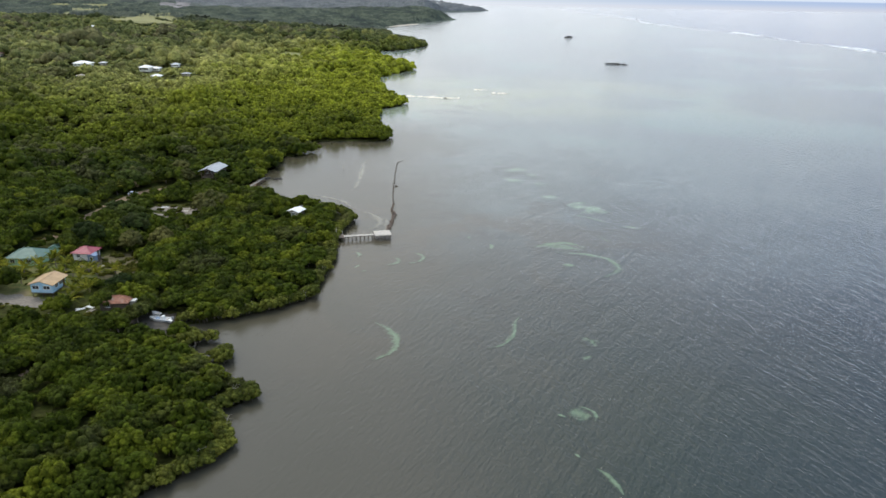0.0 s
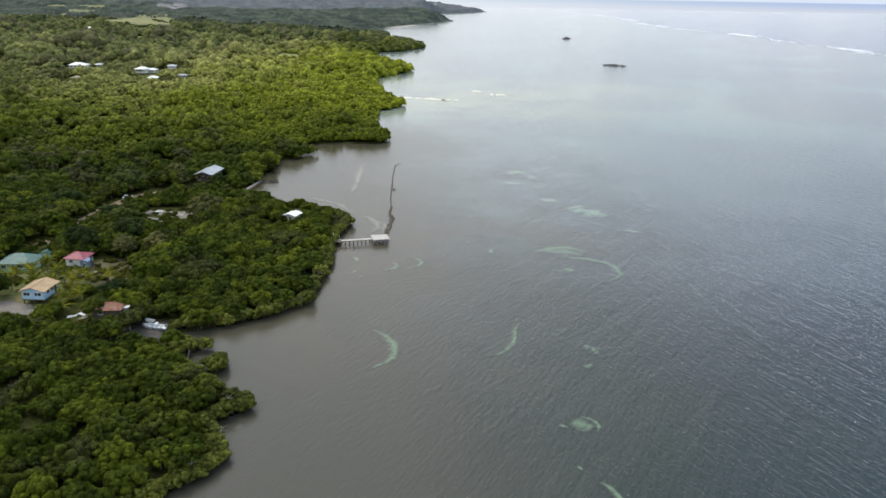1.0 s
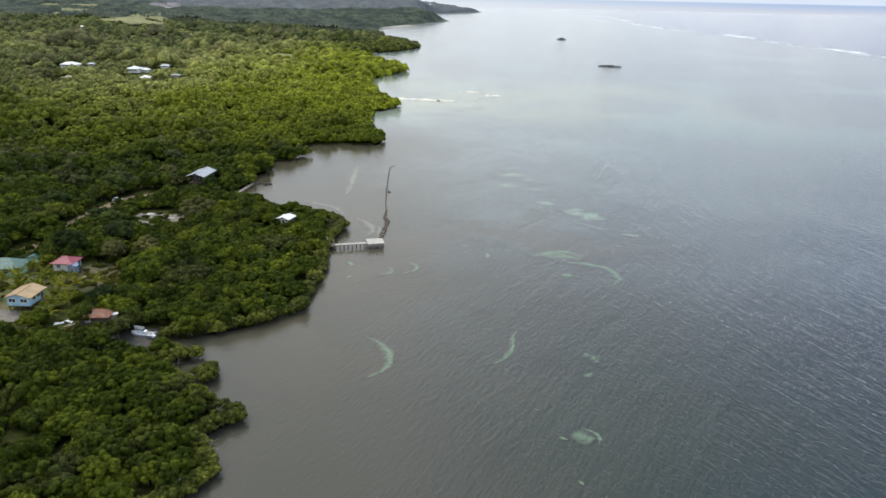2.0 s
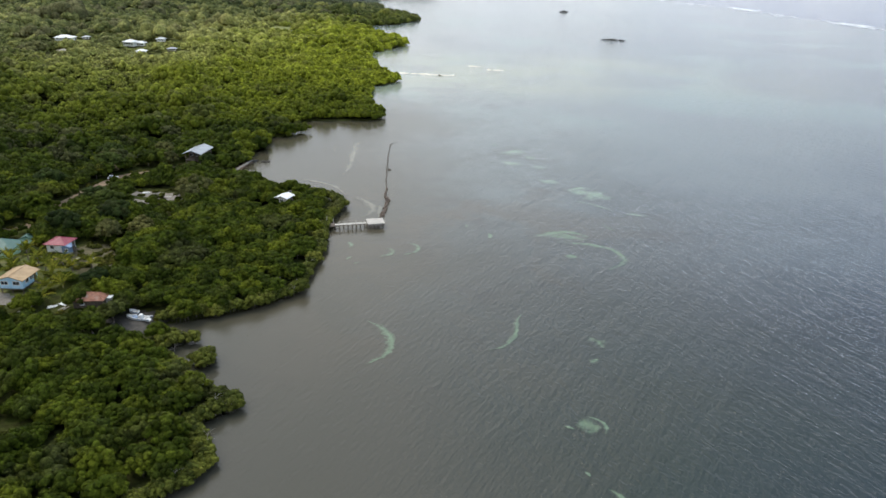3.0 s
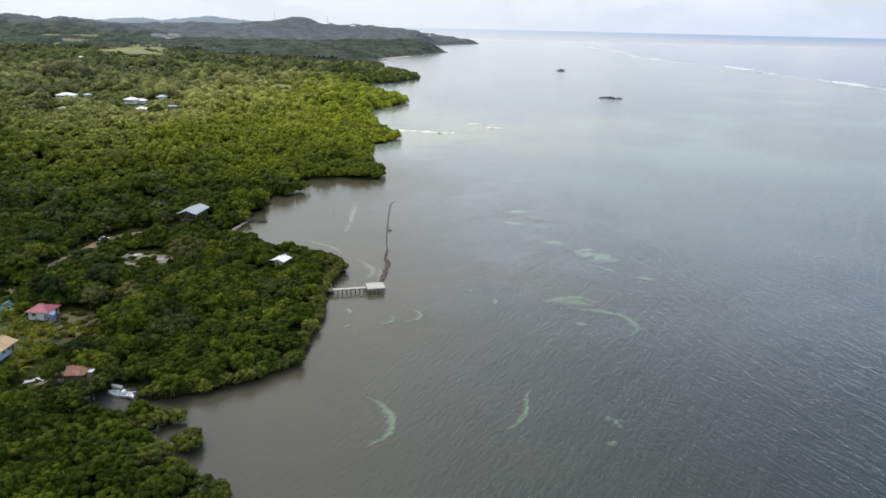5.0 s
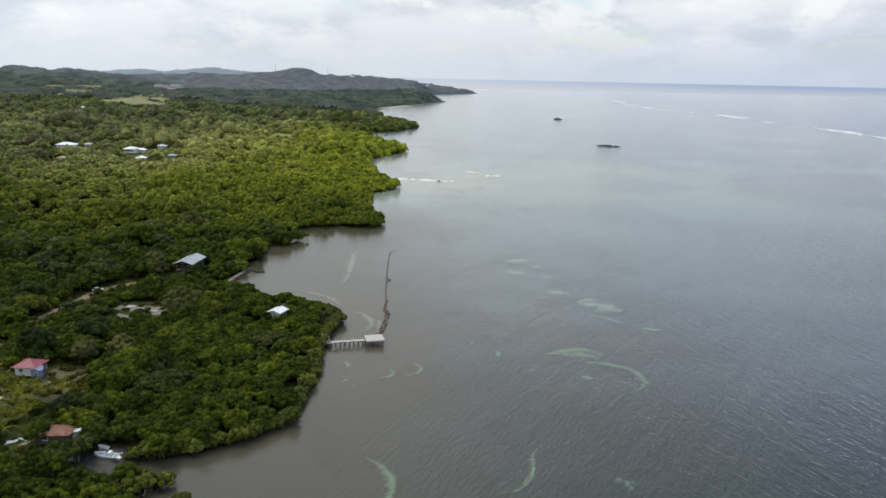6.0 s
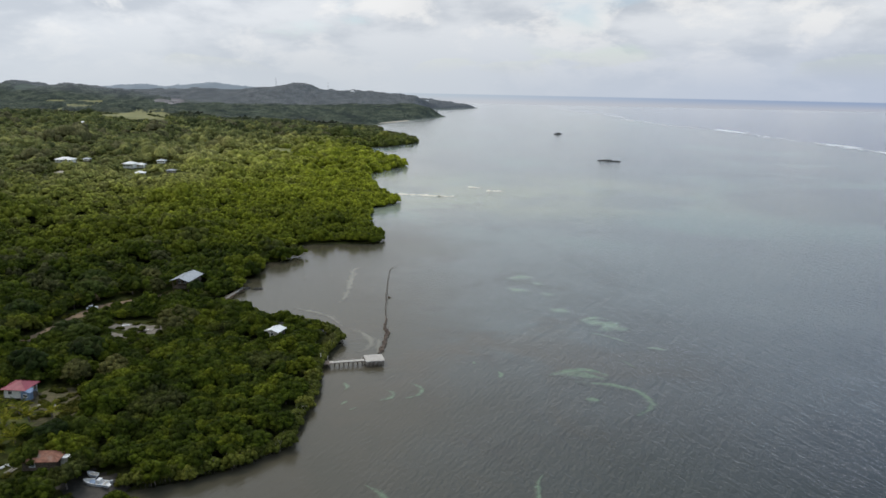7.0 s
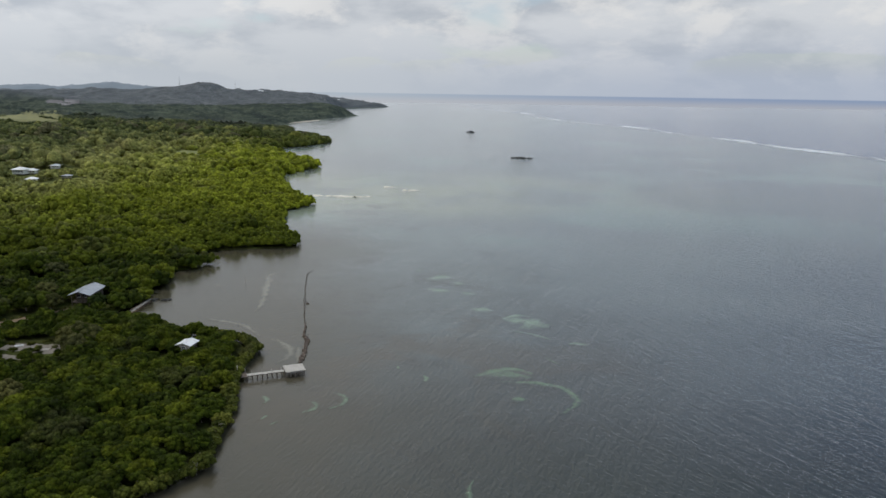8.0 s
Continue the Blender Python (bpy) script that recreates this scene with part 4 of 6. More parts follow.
def sandbar(pts, width, top, label, seed):
    """A bar of sand that breaks the surface."""
    rng = np.random.default_rng(seed)
    pts = np.array(pts, float)
    seg = np.r_[0, np.cumsum(np.hypot(*np.diff(pts, axis=0).T))]
    n = int(seg[-1]) + 8
    t = np.linspace(0, seg[-1], n)
    c = np.stack([np.interp(t, seg, pts[:, 0]), np.interp(t, seg, pts[:, 1])], 1)
    d = np.gradient(c, axis=0)
    d /= np.linalg.norm(d, axis=1)[:, None] + 1e-9
    side = np.stack([-d[:, 1], d[:, 0]], 1)
    wob = np.convolve(rng.normal(size=n + 6), np.ones(7) / 2.6, "valid")
    v = []
    for k in np.linspace(-1, 1, 9):
        p = c + side * (k * width * (1 + 0.3 * wob))[:, None]
        v.append(np.c_[p, -0.5 + (top + 0.5) * (1 - k * k) * (0.75 + 0.25 * wob)])
    v = np.stack(v, 1)
    idx = np.arange(n * 9).reshape(n, 9)
    f = np.stack([idx[:-1, :-1], idx[1:, :-1], idx[1:, 1:], idx[:-1, 1:]], -1).reshape(-1, 4)
    tagged(new("sandbar", mesh_of("sandbar", v.reshape(-1, 3), f, [CORAL_SAND], True)), label, "sandbar", group="sandbars off the point")


sandbar([(-32, 489), (-13, 487.6), (0, 482.5)], 3.8, 0.9, "bright sandbar running out from the point", 24)
sandbar([(1, 482), (10, 484.5)], 3.4, 0.7, "bright sandbar running out from the point", 34)
sandbar([(34, 514.5), (46, 513)], 3.4, 0.6, "broken bright end of a sandbar", 35)
sandbar([(22, 532.5), (31, 529)], 3.2, 0.6, "broken bright end of a sandbar", 36)
PALE_GREEN = "pale green coral sand patch under shallow water"
shoal([(-12.8, 136.8), (-9.2, 133.4), (-7.0, 128.4), (-8.2, 123.4), (-11.6, 120.4)], 1.1, -0.2, REEF, "crescent of pale green sand under shallow water", seed=1, crisp=1)
shoal([(18.2, 141), (16.6, 138.6), (16.7, 134.4), (15.7, 130.6), (13.6, 127.4), (10.4, 126.0)], 0.65, -0.05, REEF, "thin bright crescent of sand under shallow water", seed=2, crisp=1)
shoal([(22.6, 103.8), (24.6, 103.2), (26.4, 102.6)], 2.7, -0.1, REEF, "round pale green coral patch under shallow water", seed=42)
shoal([(24.6, 105.8), (26.6, 105.2), (27.6, 103.2), (26.6, 101.2)], 0.5, -0.2, REEF, "thin bright arc of sand under shallow water", seed=3, crisp=1)
shoal([(20.8, 103.2), (22.2, 102.4)], 0.45, -0.3, REEF, PALE_GREEN, seed=43)
shoal([(24.4, 89.2), (25.8, 87.8), (26.8, 85.6), (27.2, 83.2)], 0.55, -0.2, REEF, PALE_GREEN, seed=4, crisp=1)
shoal([(21.8, 92.6), (22.6, 91.6)], 0.4, -0.4, REEF, PALE_GREEN, seed=51)
shoal([(29.6, 131.8), (31.6, 130.6), (32.0, 127.4)], 1.5, -0.55, REEF, PALE_GREEN, seed=5, crisp=1)
shoal([(30.2, 123.6), (28.4, 122.2)], 1.0, -0.45, REEF, PALE_GREEN, seed=52)
shoal([(14.2, 188), (14.9, 185.8), (14.1, 184.2)], 1.0, -0.2, REEF, PALE_GREEN, seed=6)
shoal([(8.4, 194.5), (8.8, 192.6)], 0.7, -0.35, REEF, PALE_GREEN, seed=7)
shoal([(-6.8, 179.9), (-4.8, 179.4), (-3.4, 176.6), (-4.4, 173.6), (-7.6, 171.8)], 0.9, -0.35, REEF, "pale green crescent of sand under shallow water", seed=8, crisp=1)
shoal([(-12.4, 176.3), (-10.4, 175.4), (-9.9, 172.2), (-13.6, 169.9)], 0.8, -0.45, REEF, "pale green crescent of sand under shallow water", seed=9, crisp=1)
shoal([(-21.9, 180.0), (-20.9, 178), (-21.3, 175.8)], 0.8, -0.4, REEF, PALE_GREEN, seed=10, crisp=1)
shoal([(-21.2, 168.0), (-20.0, 170.2)], 0.6, -0.45, REEF, PALE_GREEN, seed=11)
shoal([(-19.2, 165.6), (-17.6, 167.0)], 0.5, -0.5, REEF, PALE_GREEN, seed=49)
shoal([(26, 186.3), (31.6, 188.6), (36.2, 190.8), (38.7, 189), (40.4, 186)], 2.1, -0.15, REEF, "long bright sand ridge under shallow water", seed=12)
shoal([(31.8, 182.8), (35.9, 181.6), (40.4, 181.2), (45.2, 178.0), (47.0, 173.4), (46.2, 169.0), (41.5, 164.9)], 1.3, -0.3, REEF, "curved bright sand ridge under shallow water", seed=13, crisp=1)
shoal([(29, 186), (35, 187.4), (40, 184)], 4.2, -0.42, REEF, "broad faint green patch under shallow water", seed=31)
shoal([(32.2, 172.8), (35.6, 172.4)], 1.7, 0.0, REEF, PALE_GREEN, seed=14)
shoal([(42.4, 227.4), (45.2, 227.2), (48.6, 225.8)], 3.6, 0.0, CLEAN_REEF, PALE_GREEN, seed=15)
shoal([(42.6, 217.8), (47.6, 214.6), (52, 209.2)], 0.8, -0.2, CLEAN_REEF, PALE_GREEN, seed=45)
shoal([(42, 228), (47.1, 232.1), (51, 230.2)], 1.8, 0.0, CLEAN_REEF, PALE_GREEN, seed=46)
shoal([(44, 229), (49, 226), (54, 220)], 6.0, -0.15, CLEAN_REEF, PALE_GREEN, seed=16)
shoal([(55.5, 206.3), (61, 204.8)], 1.8, -0.3, CLEAN_REEF, PALE_GREEN, seed=17)
shoal([(46.4, 197), (48.6, 191.3)], 0.5, -0.35, REEF, PALE_GREEN, seed=47)
shoal([(34.6, 239.4), (41, 237)], 3.8, 0.15, CLEAN_REEF, PALE_GREEN, seed=18)
shoal([(24, 275.5), (29, 279), (34.5, 278)], 4.4, 0.15, CLEAN_REEF, PALE_GREEN, seed=19)
shoal([(33.5, 272), (36.5, 268)], 2.4, -0.35, CLEAN_REEF, PALE_GREEN, seed=48)
shoal([(23.6, 264), (27, 261), (32, 260)], 2.8, 0.15, CLEAN_REEF, PALE_GREEN, seed=20)
shoal([(34, 257.6), (39.5, 255.6)], 2.2, -0.25, CLEAN_REEF, PALE_GREEN, seed=21)
shoal([(22, 291), (24, 288)], 1.6, -0.55, CLEAN_REEF, PALE_GREEN, seed=22)
shoal([(-26.5, 292.5), (-32, 286), (-31.2, 276), (-30.6, 262), (-30.4, 250), (-31.5, 242)], 1.8, -0.2, BAR, "winding streak of pale sand in the bay", seed=23)
shoal([(-30, 488.5), (-13, 487.6), (5.5, 480), (10, 485)], 4.0, -0.3, BAR, "pale sandy shallows round the sandbar", seed=24)
shoal([(16, 486), (28.4, 493.7), (43, 512)], 4.0, -0.35, BAR, "pale sandy shallows beyond the sandbar", seed=25)
shoal([(24, 533), (34, 522), (47, 516)], 4.0, -0.3, BAR, "pale sandy shallows beyond the sandbar", seed=26)
shoal([(-24.5, 217.4), (-22.5, 215.8), (-19.6, 212.6), (-17.9, 207.4), (-18.2, 202.4), (-21, 199.2)], 1.5, -0.2, BAR, "arc of beige sand washed up beside the breakwater", seed=27, crisp=1)
shoal([(-16.4, 210), (-15.9, 205), (-15.9, 199)], 0.9, -0.1, BAR, "beige sand washed up beside the breakwater", seed=28)
shoal([(-44, 236), (-39, 233.5), (-33, 229.6), (-27, 219)], 1.4, -0.45, BAR, "faint beige shallows along the mangroves", seed=50)


def foam_line():
    """Breaking waves on the outer reef: many thin torn streaks."""
    rng = np.random.default_rng(11)
    ry = np.array([700, 961, 1075, 1172, 1220, 1414, 1589, 1788, 2040, 2170, 2600, 2894, 3468, 4326])
    rx = np.array([600, 594, 608, 608, 586, 613, 615, 566, 566, 569, 642, 647, 640, 629])
    vs, fs = [], []
    for k in range(1700):
        y = 700 + 3500 * rng.uniform() ** 1.4
        burst = 0.5 + 0.5 * math.sin(y * 0.021 + 1.3) * math.sin(y * 0.0093)
        if rng.uniform() > max(0.22, burst * 1.4 - 0.35):
            continue
        x = np.interp(y, ry, rx) + rng.normal(scale=3 + 0.003 * y)
        ln, wd = rng.uniform(8, 34) * (0.6 + burst), rng.uniform(0.6, 2.3) * (0.5 + burst)
        a = rng.normal(scale=0.10) + (math.pi / 2 - 0.15)
        ca, sa = math.cos(a), math.sin(a)
        b = len(vs)
        for i, (u, w) in enumerate(((-1, 0), (-0.4, 1), (0.3, 0.8), (1, 0.1), (0.4, -0.9), (-0.3, -0.7))):
            u, w = u * ln * rng.uniform(0.7, 1.1), w * wd * rng.uniform(0.6, 1.2)
            vs.append((x + ca * u - sa * w, y + sa * u + ca * w, 0.10 + 0.08 * (i in (1, 2)) * burst))
        fs += [(b, b + 5, b + 1), (b + 1, b + 5, b + 4), (b + 1, b + 4, b + 2), (b + 2, b + 4, b + 3)]
    stuff("surf", vs, fs, FOAM, "white surf breaking along the outer reef", "surf", False)


foam_line()


# ================= buildings =================
def gable_roof(bm, w, d, z, rise, over=0.5, thick=0.12):
    """Two slopes, ridge along y."""
    x, y = w / 2 + over, d / 2 + over
    low = z - rise * over / (w / 2)
    for sgn in (-1, 1):
        slab(bm, [(0, -y, z + rise), (0, y, z + rise), (sgn * x, y, low), (sgn * x, -y, low)], thick)
    return bm


def roof_seams(roof, w, d, z, rise, mat, over=0.5):
    """Standing seams and the ridge cap of a gable roof."""
    x, y = w / 2 + over, d / 2 + over
    low = z - rise * over / (w / 2)
    n = int(2 * y / 0.75)
    for sgn in (-1, 1):
        me = bm_mesh("roof_seam", slab(bmesh.new(), [(0, -0.03, z + rise + 0.018), (0, 0.03, z + rise + 0.018), (sgn * x, 0.03, low + 0.018), (sgn * x, -0.03, low + 0.018)], 0.04), mat)
        for i in range(n + 1):
            part("roof_seam", me, mat, roof).location.y = -y + 0.06 + i * (2 * y - 0.12) / n
    part("ridge_cap", boxed(-0.12, 0.12, -y, y, z + rise - 0.02, z + rise + 0.06), mat, roof)


def hip_roof(bm, w, d, z, rise, over=0.5):
    """Four slopes, ridge along x."""
    x, y, r = w / 2 + over, d / 2 + over, max(0.3, w / 2 - d / 2)
    a, b = (-r, 0, z + rise), (r, 0, z + rise)
    c = [(-x, -y, z - 0.15), (x, -y, z - 0.15), (x, y, z - 0.15), (-x, y, z - 0.15)]
    for q in ((c[0], c[1], b, a), (c[2], c[3], a, b), (c[1], c[2], b), (c[3], c[0], a)):
        slab(bm, list(q), 0.1)
    for p, q in ((c[0], a), (c[3], a), (c[1], b), (c[2], b), (a, b)):
        tube(bm, p, q, 0.07, 0.07, 5)
    return bm


def gable_walls(bm, w, d, z0, z1, rise):
    box(bm, -w / 2, w / 2, -d / 2, d / 2, z0, z1)
    for y in (-d / 2, d / 2):
        vs = [bm.verts.new(p) for p in ((-w / 2, y - 0.03, z1), (w / 2, y - 0.03, z1), (0, y - 0.03, z1 + rise - 0.1), (-w / 2, y + 0.03, z1), (w / 2, y + 0.03, z1), (0, y + 0.03, z1 + rise - 0.1))]
        bm.faces.new(vs[:3])
        bm.faces.new(vs[3:][::-1])
        for i in range(3):
            j = (i + 1) % 3
            bm.faces.new((vs[i], vs[j], vs[j + 3], vs[i + 3]))
    return bm


def window(parent, x, y, z, w, h, face="y", frame_mat=None):
    """A framed window on a wall that faces -y (or +x)."""
    bm = bmesh.new()
    for x0, x1, z0, z1 in ((-w / 2 - 0.08, w / 2 + 0.08, h, h + 0.09), (-w / 2 - 0.12, w / 2 + 0.12, -0.1, 0), (-w / 2 - 0.08, -w / 2, 0, h), (w / 2, w / 2 + 0.08, 0, h), (-0.03, 0.03, 0, h)):
        box(bm, x0, x1, -0.07, 0.0, z0, z1)
    fr = part("window", bm, frame_mat or WHITE, parent)
    pn = part("pane", boxed(-w / 2, w / 2, -0.035, 0.0, 0, h), GLASS, fr)
    fr.matrix_basis = pose(x, y, z, 0, 0, 0 if face == "y" else 90)
    return fr


def posts(parent, w, d, z0, z1, nx, ny, mat=None, r=0.09):
    for i in range(nx):
        for j in range(ny):
            x, y = -w / 2 + 0.2 + i * (w - 0.4) / max(1, nx - 1), -d / 2 + 0.2 + j * (d - 0.4) / max(1, ny - 1)
            part("post", boxed(x - r, x + r, y - r, y + r, z0, z1), mat or TIMBER, parent)


def cabin(name, label, x, y, yaw, w, d, stilt, wall_h, rise, wall_mat, roof_mat, hip=False, wins=((-0.25, 0.9), (0.25, 0.9)), side=(), z=None, over=0.5, steps=True):
    z = ground_at(x, y) if z is None else z
    t = thing(name, label, "house", pose(x, y, z, 0, 0, yaw))
    bm = bmesh.new()
    if hip:
        box(bm, -w / 2, w / 2, -d / 2, d / 2, stilt, stilt + wall_h)
    else:
        gable_walls(bm, w, d, stilt, stilt + wall_h, rise)
    part("wall", bm, wall_mat, t)
    if stilt > 0.4:
        part("floor_frame", boxed(-w / 2 - 0.06, w / 2 + 0.06, -d / 2 - 0.06, d / 2 + 0.06, stilt - 0.18, stilt - 0.004), TIMBER, t)
        posts(t, w, d, -0.6, stilt - 0.184, 3, 4)
    bm = bmesh.new()
    (hip_roof if hip else gable_roof)(bm, w, d, stilt + wall_h + 0.1, rise, over)
    rf = part("roof", bm, roof_mat, t)
    if not hip:
        roof_seams(rf, w, d, stilt + wall_h + 0.1, rise, roof_mat, over)
    for fx, ww in wins:
        window(t, fx * w, -d / 2 - 0.004, stilt + wall_h * 0.42, ww, wall_h * 0.36)
    for fy, ww in side:
        window(t, w / 2 + 0.004, fy * d, stilt + wall_h * 0.42, ww, wall_h * 0.36, "x")
    dr = part("door", boxed(-0.42, 0.42, -0.06, 0.0, 0, 2.0), TIMBER, t)
    dr.matrix_basis = pose(w / 2 + 0.004, d * 0.32, stilt + 0.01, 0, 0, 90)
    if stilt > 0.4 and steps:
        bm = bmesh.new()
        for i in range(4):
            box(bm, w / 2 + 0.1 + i * 0.28, w / 2 + 0.4 + i * 0.28, d * 0.32 - 0.5, d * 0.32 + 0.5, stilt * (0.75 - 0.25 * i) - 0.05, stilt * (0.75 - 0.25 * i))
        part("steps", bm, TIMBER, t)
    return t


cabin("stilt_cabin", "light blue wooden cabin on stilts with a tan metal roof", -86.3, 146.4, -2, 4.8, 5.4, 0.9, 2.0, 0.75, SKYBLUE, TAN_ROOF,
      wins=((-0.27, 1.35), (0.24, 1.35)), side=((-0.2, 1.0), (0.1, 1.0)), z=1.55)
cabin("green_house", "mint green house with a dark green hipped metal roof", -100.0, 163.3, 3, 7.6, 5.6, 0.5, 2.2, 1.5, MINT, GREEN_ROOF, True,
      wins=((-0.35, 1.0), (-0.1, 1.0), (0.15, 1.0), (0.38, 0.9)), z=1.4)
cabin("green_shed", "small shed with a dull green metal roof", -97.6, 171, 3, 2.6, 2.2, 0.1, 1.7, 0.5, MINT, GREEN_ROOF, z=1.4, wins=((0.0, 0.8),), over=0.3)
cabin("red_roof_house", "small white and blue house with a crimson hipped roof", -87.5, 166.3, -4, 4.5, 4.0, 0.6, 2.0, 1.0, WHITE, RED_ROOF, True,
      wins=((-0.2, 0.8),), side=((-0.1, 0.9),), z=1.55)
cabin("blue_annexe", "small blue lean-to hut beside the red-roofed house", -84.9, 164.4, -4, 1.9, 1.9, 0.6, 1.6, 0.25, BLUE, BLUE, z=1.5, wins=((0.0, 0.7),), over=0.15, steps=False)
cabin("rusty_shed", "low shed with a rusty red metal roof among mangroves", -68.3, 139.4, 5, 5.6, 3.2, 0.2, 1.8, 0.9, TIMBER, RUST_ROOF, True, wins=((-0.2, 0.7),), over=0.4, z=1.05)
cabin("lean_to", "white sheet-roofed lean-to beside the rusty shed", -64.2, 140.4, 8, 2.6, 1.8, 0.1, 1.7, 0.15, DECK, WHITE, wins=(), over=0.2, z=0.9)
cabin("mangrove_hut", "small hut with a bright white metal roof among mangroves", -43.2, 205.6, -20, 3.2, 3.4, 0.9, 2.0, 0.45, DECK, WHITE, wins=((0.0, 0.8),), z=0.8)


def open_house():
    """The big roof on posts by the bay, with an enclosed rear."""
    t = thing("pavilion_house", "large open-fronted house with a pale grey metal roof", "house", pose(-83.8, 255.5, 0.9, 0, 0, -6))
    w, d, z = 5.4, 9.8, 3.3
    bm = bmesh.new()
    gable_roof(bm, w, d, z, 0.9, 0.7)
    roof_seams(part("roof", bm, GREY_ROOF, t), w, d, z, 0.9, GREY_ROOF, 0.7)
    bm = bmesh.new()
    box(bm, -w / 2, w / 2, -d / 2 + 3.0, d / 2, 0.7, z - 0.05)
    part("wall", bm, TIMBER, t)
    part("floor_frame", boxed(-w / 2, w / 2, -d / 2, d / 2, 0.5, 0.696), TIMBER, t)
    posts(t, w, d, -0.6, 0.496, 3, 4)
    for i in range(4):
        x = -w / 2 + 0.15 + i * (w - 0.3) / 3
        part("column", boxed(x - 0.09, x + 0.09, -d / 2 + 0.05, -d / 2 + 0.23, 0.7, z - 0.02), TIMBER, t)
    for i in range(3):
        window(t, -1.7 + i * 1.7, -d / 2 + 3.0 - 0.004, 1.5, 1.0, 1.0)
    part("railing", boxed(-w / 2, w / 2, -d / 2 + 0.1, -d / 2 + 0.16, 1.5, 1.58), TIMBER, t)


open_house()


def villa(x, y, yaw, w, d, h, rise, label, wall=None, roof=None):
    cabin("villa", label, x, y, yaw, w * 0.9, d * 0.9, 0.9, h * 0.75, rise * 0.95, wall or WHITE, roof or WHITE, True,
          wins=((-0.35, 1.2), (-0.12, 1.2), (0.12, 1.2), (0.35, 1.2)), over=0.8, steps=False)


villa(-289, 580, 4, 14, 9, 3.2, 1.7, "long villa with a gleaming white roof in the trees")
villa(-234, 568, -8, 9, 8, 4.4, 1.6, "two-storey white villa on the wooded slope")
villa(-227, 571, -8, 5, 5, 3.0, 1.2, "small white house beside the two-storey villa")
villa(-207.5, 521, 6, 6.5, 5, 2.8, 1.1, "small white-roofed house in scrub")
villa(-220, 593, 2, 6.5, 5, 2.8, 1.1, "small white-roofed house in scrub")
villa(-252, 502, -5, 6, 5, 2.6, 1.0, "cream-roofed cottage among trees", SANDY, SANDY)
villa(-208, 681, 10, 7.5, 5, 2.8, 1.2, "white house on a grassy rise")
villa(-194, 543, 5, 6, 4, 2.2, 0.8, "grey-roofed cottage among trees", DECK, GREY_ROOF)
villa(-466, 972, 5, 10, 7, 4.0, 1.5, "white house in distant woods")
villa(-416, 812, 0, 12, 6, 3.0, 1.2, "grey-roofed house in distant woods", DECK, GREY_ROOF)
villa(-448, 806, 5, 11, 6, 3.0, 1.2, "grey-roofed house in distant woods", DECK, GREY_ROOF)
villa(-281, 597, 5, 5, 4, 2.4, 0.9, "grey-roofed cottage among trees", DECK, GREY_ROOF)
villa(-369, 600, 5, 9, 6, 3.0, 1.3, "rust-roofed house in the woods", DECK, RUST_ROOF)
for hx, hy, hw in ((-120, 3240, 16), (-70, 3260, 14), (-45, 3290, 12), (-160, 3180, 15), (-330, 2830, 22), (20, 3330, 10)):
    villa(hx, hy, 10, hw, hw * 0.6, 7.0, 3.0, "white house high on the far headland")


def mast(x, y, h):
    t = thing("radio_mast", "thin grey lattice radio mast on the hill crest", "mast", pose(x, y, ground_at(x, y) - 1), group="masts on the hill")
    for sx, sy in ((-1, -1), (1, -1), (1, 1), (-1, 1)):
        part("leg", tube(bmesh.new(), (sx * 1.1, sy * 1.1, 0), (sx * 0.3, sy * 0.3, h), 0.22, 0.16, 5), STEEL, t)
    for k in range(1, 8):
        q = 1.1 - 0.8 * k / 8
        bm = bmesh.new()
        for a, b in (((-1, -1), (1, -1)), ((1, -1), (1, 1)), ((1, 1), (-1, 1)), ((-1, 1), (-1, -1))):
            tube(bm, (a[0] * q, a[1] * q, h * k / 8), (b[0] * q, b[1] * q, h * k / 8), 0.1, 0.1, 4)
        part("brace", bm, STEEL, t)


mast(-434, 2900, 36)
mast(-640, 2900, 38)


